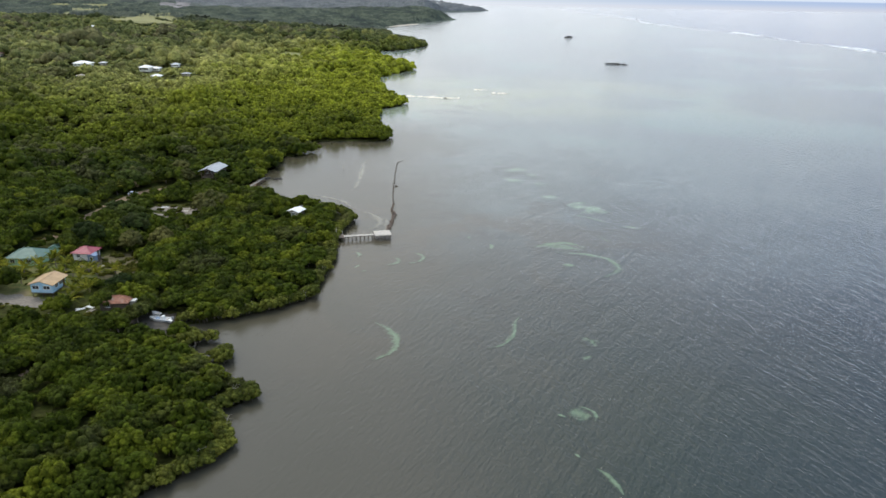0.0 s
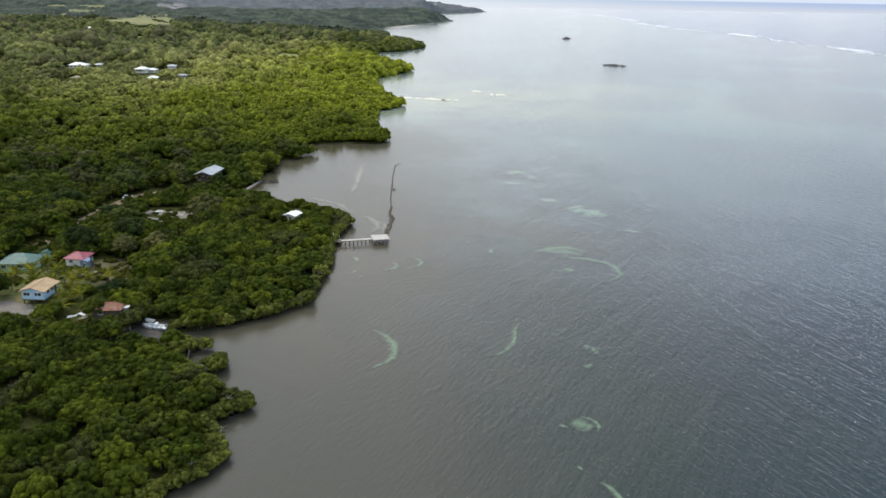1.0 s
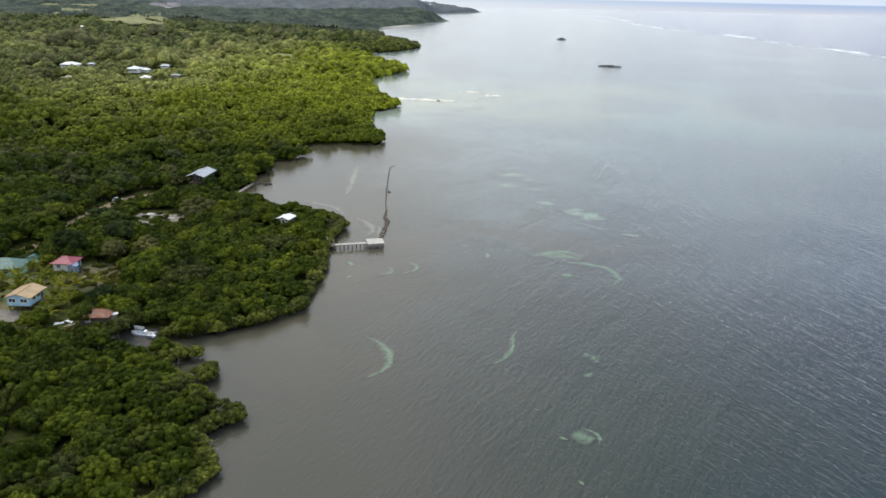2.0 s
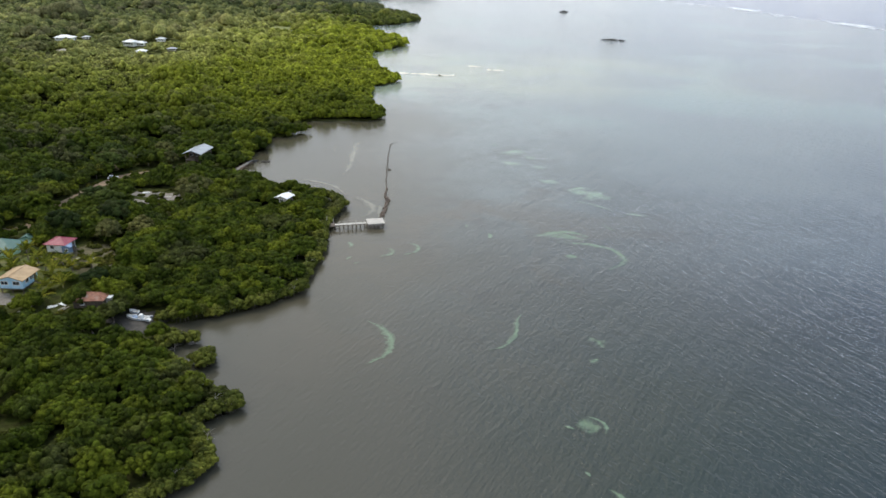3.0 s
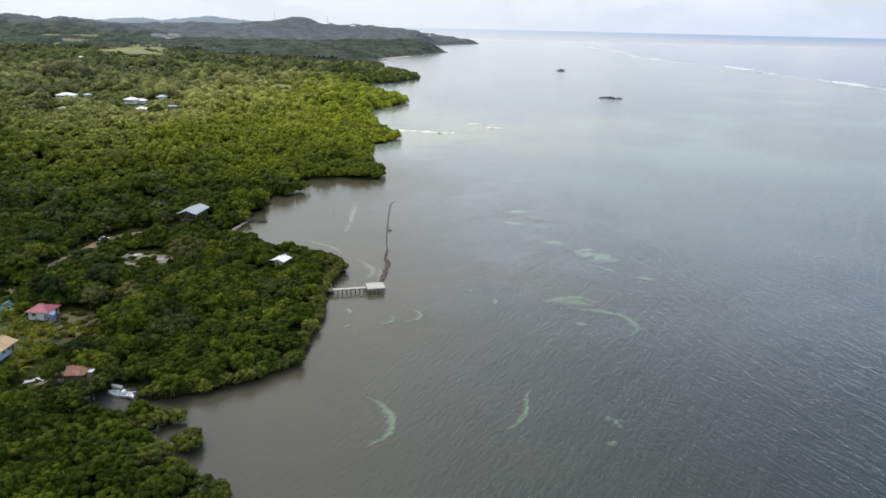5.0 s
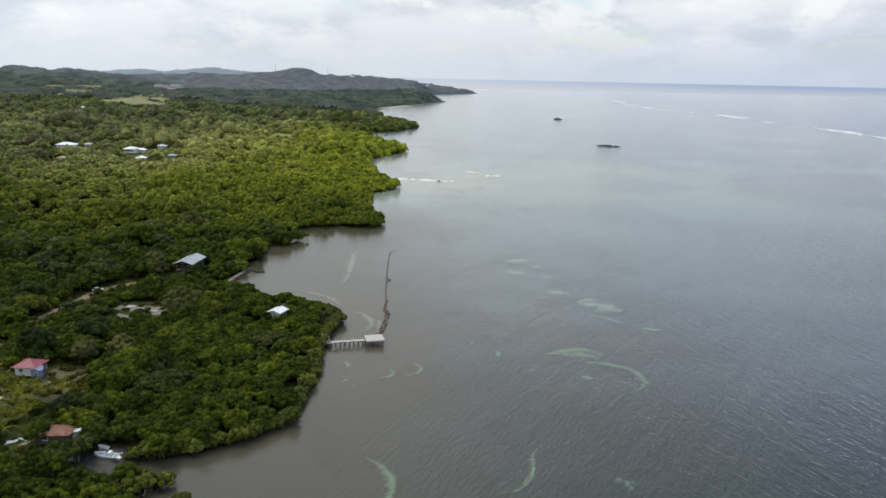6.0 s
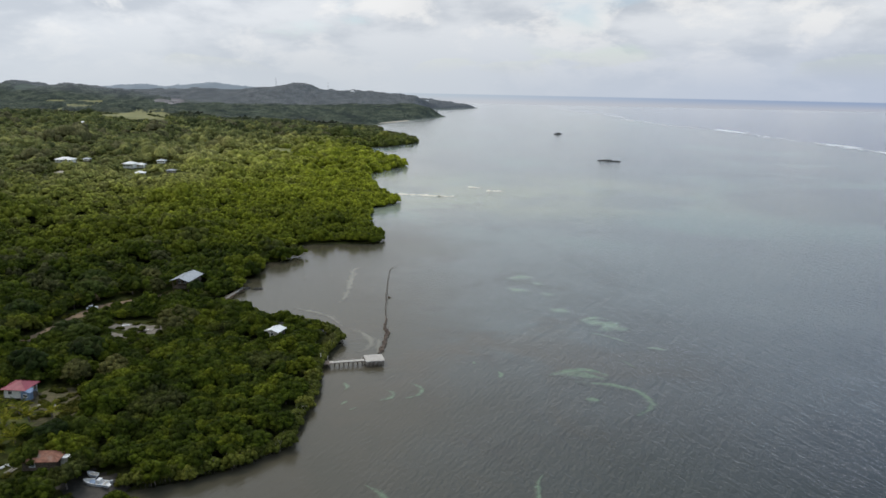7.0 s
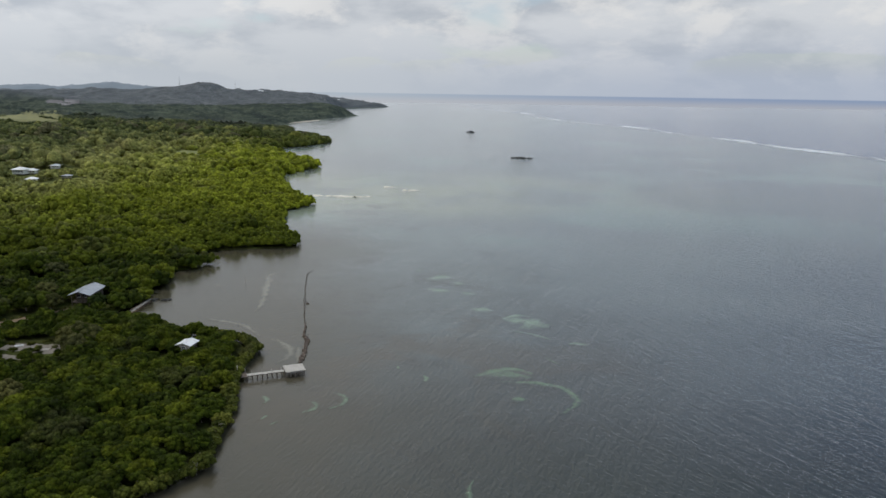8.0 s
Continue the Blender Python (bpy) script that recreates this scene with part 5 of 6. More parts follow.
# ================= dock, breakwater, jetty =================
def dock():
    t = thing("dock", "weathered pale timber dock on dark posts", "dock", pose(-16.2, 192.0, 0, 0, 0, 14))
    top = 1.45
    part("beam", boxed(-2.2, 2.2, -2.1, -1.92, top - 0.3, top - 0.064), TIMBER, t)
    part("beam", boxed(-2.2, 2.2, 1.92, 2.1, top - 0.3, top - 0.064), TIMBER, t)
    plank = boxed(-0.108, 0.108, -2.2, 2.2, -0.06, 0)
    me = bm_mesh("plank", plank, DECK)
    for i in range(20):
        p = part("plank", me, DECK, t)
        p.location = (-2.2 + 0.11 + i * 0.232, random.uniform(-0.03, 0.03), top + random.uniform(-0.012, 0.012))
    pm = bm_mesh("post", tube(bmesh.new(), (0, 0, -1.4), (0, 0, top - 0.07), 0.11, 0.1, 7), TIMBER)
    for i in range(5):
        for y in (-1.9, 0, 1.9):
            p = part("post", pm, TIMBER, t)
            p.location = (-2.1 + i * 1.05, y, 0)
    # joists, cross beams, braces and fascia added to darken the space under the deck
    for y in (-1.3, -0.65, 0.65, 1.3):
        part("joist", boxed(-2.15, 2.15, y - 0.06, y + 0.06, top - 0.26, top - 0.064), TIMBER, t)
    for x in (-2.1, 0.0, 2.1):
        part("cross_beam", boxed(x - 0.07, x + 0.07, -2.05, 2.05, top - 0.46, top - 0.31), TIMBER, t)
    for x0, x1 in ((-2.1, -1.05), (1.05, 2.1), (-1.05, 0.0), (0.0, 1.05)):
        part("brace", tube(bmesh.new(), (x0, -1.99, 0.15), (x1, -1.99, top - 0.34), 0.05, 0.05, 5), TIMBER, t)
    part("fascia", boxed(-2.24, 2.24, -2.27, -2.215, top - 0.24, top - 0.07), OLD_PLANK, t)
    # the walkway to the shore
    w = thing("walkway", "narrow pale plank walkway on posts from dock to shore", "walkway", pose(-18.4, 191.1, 0, 0, 0, 14))
    me = bm_mesh("plank", boxed(-0.14, 0.14, -0.62, 0.62, -0.05, 0), DECK)
    for i in range(28):
        p = part("plank", me, DECK, w)
        p.location = (-0.16 - i * 0.3, random.uniform(-0.03, 0.03), 1.25 + random.uniform(-0.012, 0.012))
    for y in (-0.5, 0.5):
        part("beam", boxed(-8.5, -0.02, y - 0.05, y + 0.05, 1.04, 1.195), TIMBER, w)
    pm = bm_mesh("post", tube(bmesh.new(), (0, 0, -1.4), (0, 0, 1.19), 0.08, 0.07, 6), TIMBER)
    tall = bm_mesh("rail_post", tube(bmesh.new(), (0, 0, 1.25), (0, 0, 1.8), 0.045, 0.045, 5), DECK)
    for i in range(8):
        for y in (-0.55, 0.55):
            p = part("post", pm, TIMBER, w)
            p.location = (-0.5 - i * 1.12, y, 0)
        if i % 2 == 0:
            p = part("rail_post", tall, DECK, w)
            p.location = (-0.5 - i * 1.12, 0.58, 0)
    # landing at the shore end
    g = thing("landing", "grey timber landing stage under the mangroves", "landing", pose(-27.6, 189.2, 0, 0, 0, 14))
    me = bm_mesh("plank", boxed(-0.13, 0.13, -1.4, 1.4, -0.06, 0), TIMBER)
    for i in range(8):
        p = part("plank", me, TIMBER, g)
        p.location = (-1.0 + i * 0.28, random.uniform(-0.05, 0.05), 1.17)
    for x in (-1.0, 0.9):
        for y in (-1.2, 1.2):
            part("post", tube(bmesh.new(), (x, y, -1.2), (x, y, 1.11), 0.1, 0.09, 6), TIMBER, g)
    part("gate_post", tube(bmesh.new(), (-1.0, 1.3, 1.17), (-1.0, 1.3, 3.2), 0.1, 0.08, 6), DECK, g)
    part("gate_post", tube(bmesh.new(), (0.7, 1.3, 1.17), (0.7, 1.3, 2.3), 0.08, 0.07, 6), DECK, g)


dock()


def lump(rng, sx, sy, sz, rough=0.3, sub=1):
    bm = bmesh.new()
    bmesh.ops.create_icosphere(bm, subdivisions=sub, radius=1.0)
    for v in bm.verts:
        k = 1 + rough * rng.uniform(-1, 1)
        v.co = Vector((v.co.x * sx * k, v.co.y * sy * k, v.co.z * sz * k))
    return bm


def breakwater():
    rng = np.random.default_rng(5)
    t = thing("breakwater", "broken line of brown stones running out from the dock", "breakwater")
    kinds = [bm_mesh("stone", lump(rng, 0.42, 0.34, 0.30), STONE) for _ in range(5)]
    by, bx = (198.5, 207.6, 214.6, 219.5, 226.3, 235.8, 250.8, 265.8, 286.2, 288.5, 290.8), (-15.1, -14.4, -14.4, -15.5, -15.4, -16.4, -17.1, -17.8, -18.3, -17.4, -16.2)
    for k in range(150):
        y = 198.5 + 29 * (k / 150) + rng.uniform(-0.3, 0.3)
        spread = 0.34 if y < 219 else 0.2
        p = part("stone", kinds[k % 5], STONE, t)
        s = rng.uniform(0.6, 1.25) * (1.0 if y < 219 else 0.75)
        p.matrix_basis = pose(np.interp(y, by, bx) + rng.normal(scale=spread * 0.6), y, rng.uniform(-0.1, 0.28), *rng.uniform(0, 360, 3)) @ Matrix.Diagonal((s, s, s, 1))
    t2 = thing("stake_fence", "thin dark line of stakes and stones across the bay", "fence")
    stake = [bm_mesh("stake", tube(bmesh.new(), (0, 0, -1.2), (random.uniform(-.1, .1), random.uniform(-.1, .1), h), 0.07, 0.05, 5), TIMBER) for h in (0.16, 0.24, 0.34)]
    y = 227.0
    k = 0
    while y < 290.6:
        p = part("stake", stake[k % 3], TIMBER, t2)
        p.location = (np.interp(y, by, bx) + rng.normal(scale=0.12), y, 0)
        if k % 2 == 0:
            q = part("stone", kinds[k % 5], STONE, t2)
            q.matrix_basis = pose(np.interp(y, by, bx) + rng.normal(scale=0.25), y + 0.2, -0.02, *rng.uniform(0, 360, 3)) @ Matrix.Diagonal((0.5, 0.5, 0.45, 1))
        y += rng.uniform(0.35, 0.75)
        k += 1
    for x, y, h in ((-16.6, 249.6, 1.5), (-38.6, 273.6, 2.2), (-47.7, 271.2, 1.2), (-46.9, 271.9, 0.9), (-14.2, 216, 1.4)):
        m = thing("marker_pole", "thin dark pole standing in shallow water", "pole", pose(x, y, 0), group="poles in the bay")
        part("shaft", tube(bmesh.new(), (0, 0, -1.4), (0.08, 0.03, h), 0.055, 0.04, 6), TIMBER, m)
    heap = thing("rock_heap", "small heap of stones beside the stake line", "rocks")
    for k in range(5):
        q = part("stone", kinds[k], STONE, heap)
        q.matrix_basis = pose(-16.0 + rng.normal(scale=0.5), 249.2 + rng.normal(scale=0.5), 0.05, *rng.uniform(0, 360, 3))


breakwater()


def bay_jetty():
    t = thing("small_jetty", "low grey plank jetty along a sandy bank", "jetty", pose(-66.0, 248.8, 0, 0, 0, -9))
    me = bm_mesh("plank", boxed(-0.5, 0.5, -0.16, 0.16, -0.06, 0), OLD_PLANK)
    for i in range(36):
        p = part("plank", me, OLD_PLANK, t)
        p.location = (random.uniform(-0.05, 0.05), -6.6 + i * 0.37, 0.95 + random.uniform(-0.02, 0.02))
    for i in range(7):
        for x in (-0.42, 0.42):
            part("post", tube(bmesh.new(), (x, -6.4 + i * 2.1, -1.2), (x, -6.4 + i * 2.1, 0.88), 0.09, 0.08, 6), TIMBER, t)
    rng = np.random.default_rng(8)
    for k in range(7):
        r = thing("shore_rock", "dark wet rock at the end of the jetty", "rock", pose(-64.4 + rng.normal(scale=1.2) + k * 0.35, 256.5 + rng.normal(scale=0.8), 0.1), group="rocks by the jetty")
        part("stone", lump(rng, rng.uniform(0.6, 1.3), rng.uniform(0.4, 0.7), 0.45), ROCK, r)


bay_jetty()


def reef_rock(name, label, x, y, yaw, length, width, height, humps, seed):
    rng = np.random.default_rng(seed)
    t = thing(name, label, "rock", pose(x, y, 0, 0, 0, yaw), group="rocks off the coast")
    for k in range(humps):
        u = (k + 0.5) / humps - 0.5
        s = 1 - 1.2 * abs(u)
        bm = lump(rng, length / humps * 0.95, width * (0.4 + 0.4 * s) * 0.5, height * (0.35 + 0.8 * s * rng.uniform(0.25, 1.3)), 0.28, 2)
        bmesh.ops.translate(bm, verts=bm.verts, vec=(u * length * 0.82, rng.normal(scale=width * 0.08), -0.15 * height))
        part("boulder", bm, ROCK, t)


reef_rock("reef_rock", "long low dark rock breaking the sea surface", 178, 762, -24, 27, 5, 1.9, 11, 3)
reef_rock("rock_islet", "small dark rocky islet far out in the lagoon", 210, 1264, 10, 17, 8, 2.0, 5, 4)
reef_rock("rock_stack", "pointed dark rock on the far islet", 208.6, 1264, 10, 5, 4, 3.0, 1, 9)


# ================= boats, car, clutter =================
def boat(name, label, m, length=6.2, beam=1.9, motor=True, console=True):
    t = thing(name, label, "boat", m)
    bm = bmesh.new()
    rows = []
    for k in range(9):
        u = k / 8
        half = beam / 2 * (1 - max(0, (u - 0.55) / 0.45) ** 2.2 * 0.97)
        rise = 0.55 + 0.35 * u ** 2
        y = -length / 2 + u * length
        rows.append([bm.verts.new(p) for p in ((-half, y, rise), (-half * 0.8, y, 0.02 + 0.3 * u ** 4), (0, y, -0.22 + 0.5 * u ** 4), (half * 0.8, y, 0.02 + 0.3 * u ** 4), (half, y, rise), (half * 0.86, y, rise), (half * 0.7, y, 0.22 + 0.25 * u ** 4), (-half * 0.7, y, 0.22 + 0.25 * u ** 4), (-half * 0.86, y, rise))])
    for a, b in zip(rows, rows[1:]):
        for i in range(9):
            j = (i + 1) % 9
            bm.faces.new((a[i], a[j], b[j], b[i]))
    bm.faces.new(rows[0])
    bm.faces.new(rows[-1][::-1])
    part("hull", bm, WHITE, t, smooth=False)
    for k in range(3):
        y = -length * 0.3 + k * length * 0.24
        part("bench", boxed(-beam * 0.36, beam * 0.36, y - 0.16, y + 0.16, 0.40, 0.46), DECK, t)
    part("stripe", boxed(-beam / 2 - 0.015, -beam / 2 + 0.01, -length / 2 + 0.1, 0.0, 0.36, 0.46), BLUE, t, "blue stripe along the hull")
    if console:
        part("console", boxed(-0.45, 0.45, -length * 0.16, -length * 0.02, 0.25, 1.15), WHITE, t)
        part("windscreen", boxed(-0.42, 0.42, -length * 0.03, -length * 0.02, 1.154, 1.5), GLASS, t)
        part("cover", boxed(-beam * 0.33, beam * 0.33, length * 0.02, length * 0.26, 0.48, 0.60), BLUE, t, "faded blue cover over the bow")
    if motor:
        mo = part("outboard_motor", boxed(-0.2, 0.2, -length / 2 - 0.42, -length / 2 - 0.02, 0.5, 1.1), STEEL, t)
        part("leg", boxed(-0.07, 0.07, -length / 2 - 0.3, -length / 2 - 0.16, -0.5, 0.5), STEEL, mo)
    return t


boat("motor_boat", "white open motor boat with a blue cover under the mangroves", pose(-57.2, 134.9, 0.45, 0, 0, 83), 4.9, 1.6)
boat("skiff", "small white skiff beside the motor boat", pose(-59.2, 137.6, 0.4, 0, 0, 84), 1.9, 0.95, False, False)
boat("beached_skiff", "upturned white skiff by the rusty shed", pose(-62.6, 139.2, 1.15, 0, 170, 20), 3.6, 1.4, False, False)


def car():
    t = thing("parked_car", "small white car parked on the dirt track", "car", pose(-102.9, 229.6, ground_at(-102.9, 229.6) + 0.08, 0, 0, -70) @ Matrix.Diagonal((0.78, 0.78, 0.78, 1)))
    bm = boxed(-0.85, 0.85, -2.0, 2.0, 0.35, 0.9)
    bmesh.ops.bevel(bm, geom=bm.edges[:], offset=0.12, segments=2, affect="EDGES")
    part("body", bm, WHITE, t)
    bm = bmesh.new()
    vs = [bm.verts.new(p) for p in ((-0.78, -1.5, 0.9), (0.78, -1.5, 0.9), (0.78, 0.9, 0.9), (-0.78, 0.9, 0.9), (-0.66, -1.2, 1.42), (0.66, -1.2, 1.42), (0.66, 0.3, 1.42), (-0.66, 0.3, 1.42))]
    for q in ((0, 1, 5, 4), (1, 2, 6, 5), (2, 3, 7, 6), (3, 0, 4, 7)):
        bm.faces.new([vs[i] for i in q])
    part("cabin_glass", bm, GLASS, t)
    part("roof", boxed(-0.68, 0.68, -1.22, 0.32, 1.424, 1.47), WHITE, t)
    for x in (-0.82, 0.82):
        for y in (-1.25, 1.25):
            part("wheel", tube(bmesh.new(), (x - 0.1, y, 0.3), (x + 0.1, y, 0.3), 0.31, 0.31, 12), GLASS, t)


car()


def planks(x, y, yaw, n, mat, label):
    t = thing("plank_stack", label, "planks", pose(x, y, ground_at(x, y), 0, 0, yaw))
    for k in range(n):
        b = boxed(-0.9, 0.9, -0.1, 0.1, 0, 0.05)
        p = part("plank", b, mat, t)
        p.matrix_basis = pose(random.uniform(-0.2, 0.2), (k % 4) * 0.3 - 0.45, 0.04 + 0.06 * (k // 4), 0, 0, random.uniform(-7, 7))


planks(-80.6, 136.4, 5, 12, DECK, "loose stack of grey planks beside the driveway")
planks(-71, 112.2, 30, 7, DEAD, "bleached branches and boards lying on bare mud")
planks(-61.8, 96.6, -20, 5, DEAD, "bleached branches and boards lying on bare mud")
planks(-80.4, 134.2, -12, 9, DECK, "loose stack of grey planks beside the driveway")
planks(-76.2, 139.2, 40, 6, WHITE, "heap of white boards thrown down by the thicket")
planks(-74.4, 140.4, -25, 5, WHITE, "heap of white boards thrown down by the thicket")
planks(-73.6, 138.6, 75, 5, DEAD, "heap of grey boards thrown down by the thicket")
planks(-81.5, 162.8, 2, 4, DECK, "row of pale boards along the yard edge")
planks(-78.6, 162.9, 2, 4, DECK, "row of pale boards along the yard edge")
planks(-86.5, 214.5, 20, 10, WHITE, "pale boards lying in the sandy clearing")
planks(-79.0, 211.5, -10, 8, DECK, "pale boards lying in the sandy clearing")


# ================= single broadleaf trees inland =================
OLIVE_LEAF = foliage("olive_leaf", ((0.046, 0.050, 0.014), (0.100, 0.100, 0.030), (0.165, 0.150, 0.045)))
DEEP_LEAF = foliage("deep_leaf", ((0.015, 0.026, 0.006), (0.042, 0.060, 0.012), (0.085, 0.105, 0.020)))
RUSSET_LEAF = foliage("russet_leaf", ((0.060, 0.046, 0.022), (0.120, 0.088, 0.044), (0.17, 0.13, 0.07)))


def broadleaf(x, y, wide, h, leaf, label, seed):
    rng = np.random.default_rng(seed)
    t = thing("broadleaf_tree", label, "tree", pose(x, y, ground_at(x, y), 0, 0, rng.uniform(0, 360)), group="broadleaf trees behind the shore")
    part("trunk", bent(bmesh.new(), [(0, 0, -0.4), (0.1, 0.05, h * 0.3), (0.15, -0.1, h * 0.55)], 0.26, 0.17, 7), BARK, t)
    for k in range(4):
        a = k * 1.57 + rng.uniform(0, 0.9)
        part("limb", bent(bmesh.new(), [(0.1, 0.0, h * 0.32), (wide * 0.3 * math.cos(a), wide * 0.3 * math.sin(a), h * 0.5), (wide * 0.62 * math.cos(a), wide * 0.62 * math.sin(a), h * 0.68)], 0.11, 0.05, 5), BARK, t)
    v, f = crown_arrays(rng, 30, 360, 0.42, wide, h * 0.72, 2, 0.24)
    c = part("crown", mesh_of("crown", v, f, [leaf], True), leaf, t)
    c.location.z = h * 0.26
    v, f = core_arrays(rng, wide * 0.95, h * 0.72)
    part("inner_foliage", mesh_of("inner_foliage", v, f, [leaf]), leaf, c)


OLIVE_TREE, DEEP_TREE = "spreading olive-green broadleaf tree with a rounded crown", "tall dark green broadleaf tree with a dense crown"
for n, (x, y, wide, h, leaf, label) in enumerate((
        (-91.6, 247.4, 3.2, 4.6, OLIVE_LEAF, "olive-green broadleaf tree beside the pavilion house"), (-78.0, 247.0, 2.7, 4.8, DEEP_LEAF, "dark green broadleaf tree before the pavilion house"),
        (-70.8, 206.4, 3.5, 5.4, OLIVE_LEAF, OLIVE_TREE), (-70.6, 215.6, 4.0, 5.6, OLIVE_LEAF, OLIVE_TREE), (-74.8, 214.6, 2.8, 4.8, OLIVE_LEAF, OLIVE_TREE),
        (-82.0, 184.5, 4.2, 6.6, DEEP_LEAF, DEEP_TREE), (-89.6, 196.0, 4.0, 6.4, DEEP_LEAF, DEEP_TREE), (-94.4, 199.0, 4.0, 5.6, DEEP_LEAF, DEEP_TREE),
        (-105.6, 235.0, 2.8, 4.0, RUSSET_LEAF, "dry russet-brown broadleaf tree beside the dirt track"), (-98.6, 247.6, 3.6, 5.6, LEAF, OLIVE_TREE), (-107.5, 238.0, 4.4, 6.8, DEEP_LEAF, DEEP_TREE),
        (-114.0, 214.0, 4.2, 6.4, DEEP_LEAF, DEEP_TREE), (-72.2, 176.0, 3.4, 5.6, OLIVE_LEAF, OLIVE_TREE), (-91.0, 176.4, 4.2, 6.4, DEEP_LEAF, DEEP_TREE), (-79.2, 173.4, 3.4, 5.4, OLIVE_LEAF, OLIVE_TREE),
        (-106.0, 190.0, 4.0, 6.0, LEAF, OLIVE_TREE), (-113.0, 252.0, 4.2, 6.4, DEEP_LEAF, DEEP_TREE), (-70.4, 146.6, 3.0, 5.0, DEEP_LEAF, DEEP_TREE), (-96.0, 258.0, 3.8, 6.0, OLIVE_LEAF, OLIVE_TREE))):
    broadleaf(x, y, wide, h, leaf, label, 300 + n)


# ================= palms, lone bushes, dead snags =================
def frond_mesh(rng, length):
    vs, fs = [], []
    for k in range(10):
        u = k / 9
        y, z = length * (u - 0.12 * u * u), length * (0.40 * u - 0.58 * u * u)
        for sgn in (-1, 1):
            w = length * 0.17 * math.sin(math.pi * (0.12 + 0.8 * u)) * rng.uniform(0.8, 1.1)
            b = len(vs)
            vs += [(0, y, z), (0, y + length * 0.085, z), (sgn * w, y + length * 0.16, z - w * 0.45), (sgn * w * 0.9, y + length * 0.11, z - w * 0.5)]
            fs.append((b, b + 1, b + 2, b + 3))
    return mesh_of("frond", vs, fs, [PALM_LEAF])


def build_palms():
    rng = np.random.default_rng(21)
    fr = [frond_mesh(rng, 2.9) for _ in range(3)]
    spots = [(-90.5, 151.5, 3.4), (-81.2, 149.5, 3.0), (-80.2, 144.8, 2.2), (-79.5, 141.5, 1.8), (-82.5, 152.5, 3.4), (-85.5, 155, 3.2), (-93.5, 156.5, 3.2), (-97.2, 155.5, 2.8), (-101, 155, 3.4), (-104.5, 157.5, 3.0), (-88.8, 158.5, 3.6), (-92.5, 161, 3.6), (-83.2, 158, 2.8), (-95, 150.5, 2.6), (-99.5, 151, 3.0), (-79.8, 155.6, 2.2), (-78, 147.5, 2.0), (-103.8, 152, 2.6), (-76.5, 157.6, 2.0), (-86.6, 151.8, 2.8), (-107.6, 228.6, 4.6), (-110.2, 225.2, 4.2), (-108.4, 233.0, 4.4)]
    for x, y, h in spots:
        h *= 0.6
        t = thing("coconut_palm", "young yellow-green coconut palm in the yard" if y < 200 else "green coconut palm beside the dirt track", "palm", pose(x, y, ground_at(x, y), 0, 0, rng.uniform(0, 360)), group="palms round the houses")
        bx, by = rng.uniform(-0.4, 0.4, 2)
        part("trunk", bent(bmesh.new(), [(0, 0, -0.3), (bx * 0.4, by * 0.4, h * 0.5), (bx, by, h)], 0.17, 0.10, 7), BARK, t)
        n = int(rng.integers(13, 17))
        for k in range(n):
            p = part("frond", fr[k % 3], PALM_LEAF, t)
            p.matrix_basis = pose(bx, by, h, rng.uniform(0, 72), 0, k * 360 / n * 2.4 + rng.uniform(-12, 12)) @ Matrix.Diagonal((1, rng.uniform(0.8, 1.1), 1, 1))


build_palms()


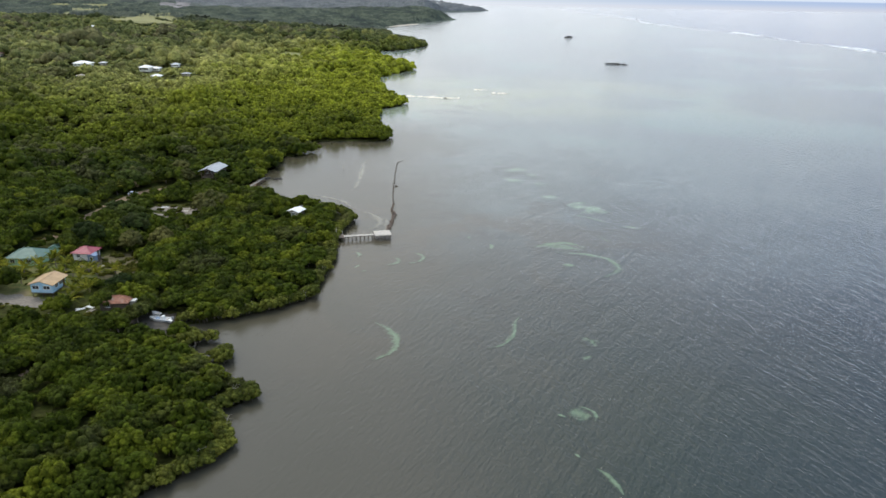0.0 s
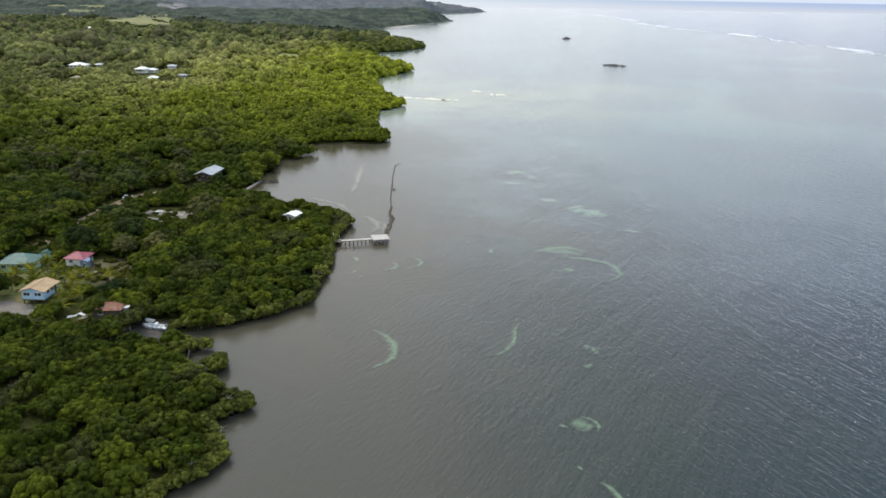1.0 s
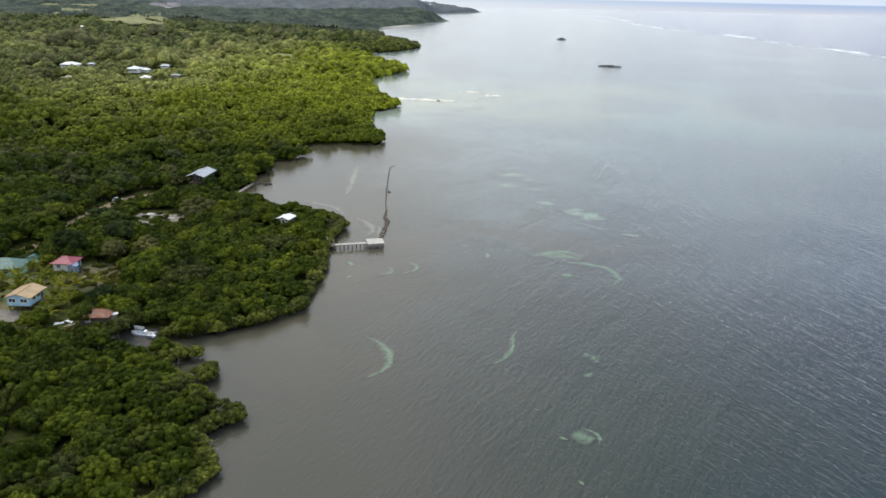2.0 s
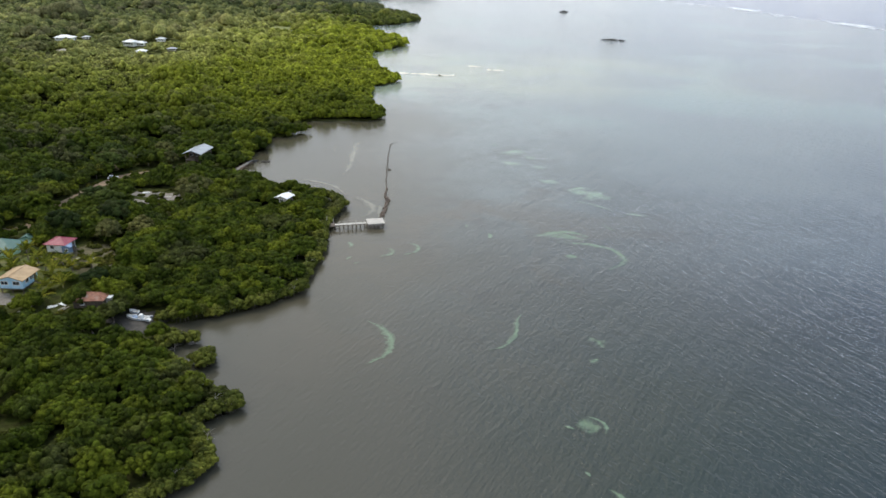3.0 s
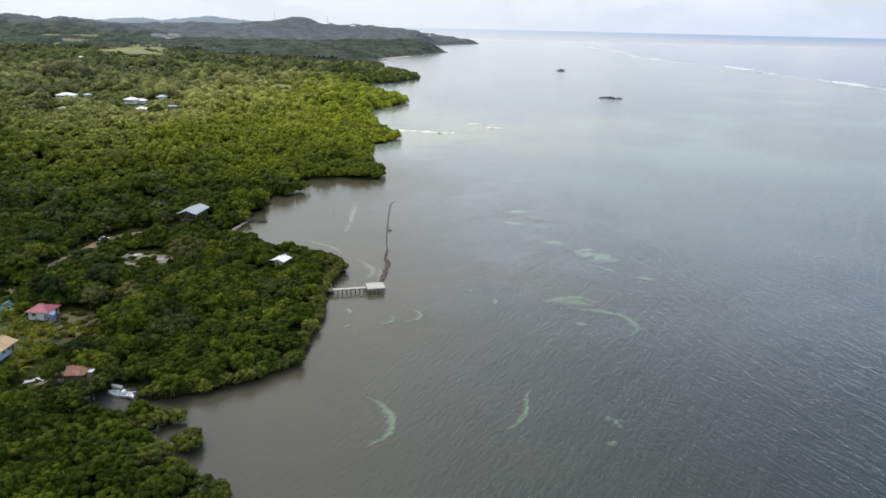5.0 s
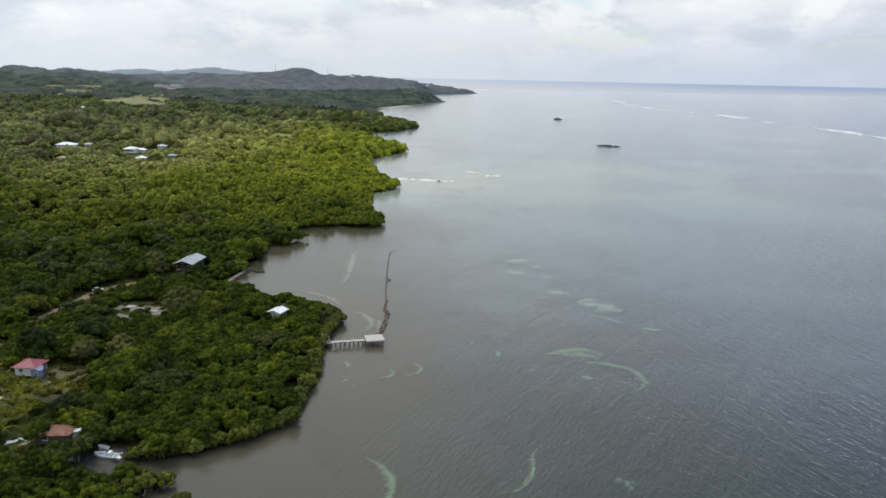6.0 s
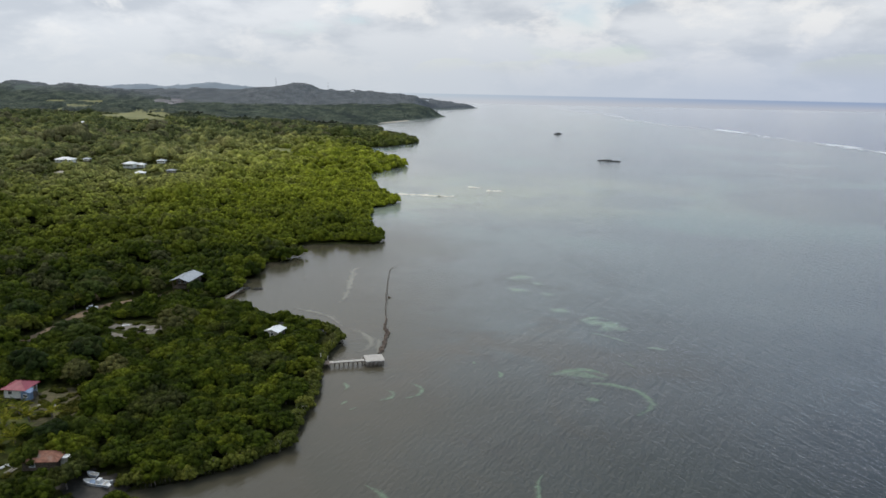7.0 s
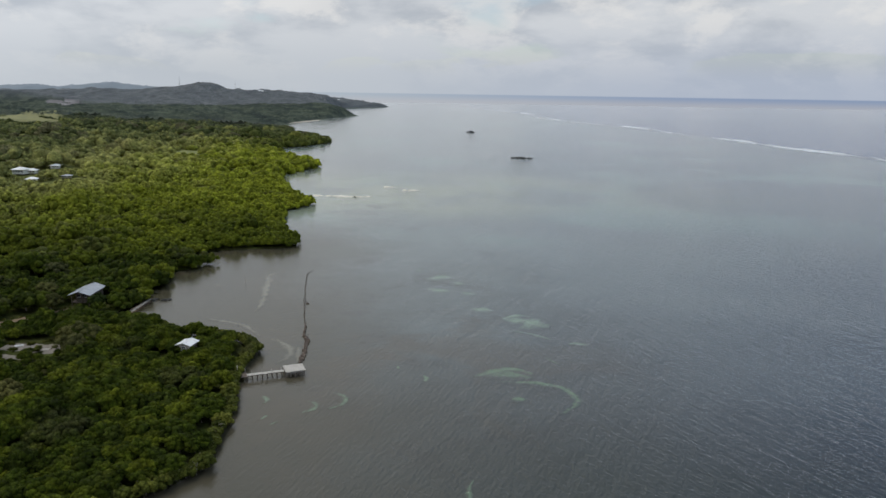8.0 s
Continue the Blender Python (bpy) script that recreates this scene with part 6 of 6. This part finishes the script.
def snags():
    rng = np.random.default_rng(31)
    for x, y, z, h in ((-31.8, 95.6, 2.0, 1.8), (-46.5, 123.5, 0.2, 1.5), (-36, 109, 2.0, 1.8), (-36.5, 104.5, 0.4, 1.4), (-34.0, 88.4, 1.2, 1.6), (-33.6, 106.4, 1.0, 1.5), (-41.6, 120.2, 0.6, 1.4), (-43.0, 138.0, 0.8, 1.5), (-29.6, 147.6, 0.9, 1.5), (-28.6, 162.5, 1.0, 1.5)):
        t = thing("dead_snag", "bare bleached branches sticking out of the mangroves", "dead tree", pose(x, y, z, 0, 0, rng.uniform(0, 360)), group="dead branches")
        part("stem", bent(bmesh.new(), [(0, 0, -3.2), (0.15, 0, 0.5), (0.35, 0.2, h)], 0.06, 0.03, 5), DEAD, t)
        for k in range(5):
            a, b = rng.uniform(0, 6.28), rng.uniform(0.1, 0.7) * h
            part("branch", bent(bmesh.new(), [(0.2, 0.1, b), (0.2 + 0.6 * math.cos(a), 0.6 * math.sin(a), b + 0.4), (0.2 + 1.3 * math.cos(a), 1.2 * math.sin(a), b + 0.6)], 0.03, 0.012, 4), DEAD, t)


snags()


def scrub():
    """Low bushes and weeds that fray the edges of yards, the track and the clearings."""
    rng = np.random.default_rng(77)
    px, py = [], []
    for cx, cy, r in CLEAR[CLEAR[:, 1] < 260]:
        n = int(r * r * 0.45)
        a, q = rng.uniform(0, math.tau, n), r * np.sqrt(rng.uniform(0.12, 1.0, n))
        px.append(cx + q * np.cos(a))
        py.append(cy + q * np.sin(a))
    px, py = np.concatenate(px), np.concatenate(py)
    keep = coast(py) - px > 4
    for hx, hy, r in ((-86.3, 146.4, 5), (-100, 163.3, 6.2), (-97.6, 171, 2.4), (-87.5, 166.3, 4.2), (-67.4, 139.2, 3.4), (-64.2, 140.4, 2.2), (-43.2, 205.6, 2.6), (-83.8, 255.5, 6.5), (-57.5, 135.5, 3.6), (-59.6, 138.6, 1.8), (-62.6, 139.2, 2.2), (-102.9, 229.6, 3), (-71, 112, 1.6), (-62, 96.5, 1.4), (-66, 249, 3)):
        keep &= np.hypot(px - hx, py - hy) > r
    for line, r in ((((-130, 133), (-112, 138.5), (-100, 141.5), (-93, 143), (-87, 141), (-80, 141)), 2.4), (((-105, 198), (-104.2, 203), (-103.6, 211), (-103.6, 219), (-103.6, 226), (-102.8, 231), (-99.8, 236.6), (-95.9, 240.2), (-88, 247), (-84, 249)), 1.3), (((-90, 214), (-84, 213.5), (-79, 213), (-74, 210)), 1.7)):
        for a, b in zip(line, line[1:]):
            for k in np.linspace(0, 1, 12):
                keep &= np.hypot(px - a[0] - (b[0] - a[0]) * k, py - a[1] - (b[1] - a[1]) * k) > r
    px, py = px[keep], py[keep]
    v, f, tr = joined(rng, mid_var, px, py, rng.uniform(0.12, 0.32, len(px)), np.full(len(px), -0.05), 0.9)
    stuff("low_scrub", v, f, SCRUB_LEAF, "low olive bushes and weeds in the clearings", "bushes", trees=tr)


scrub()
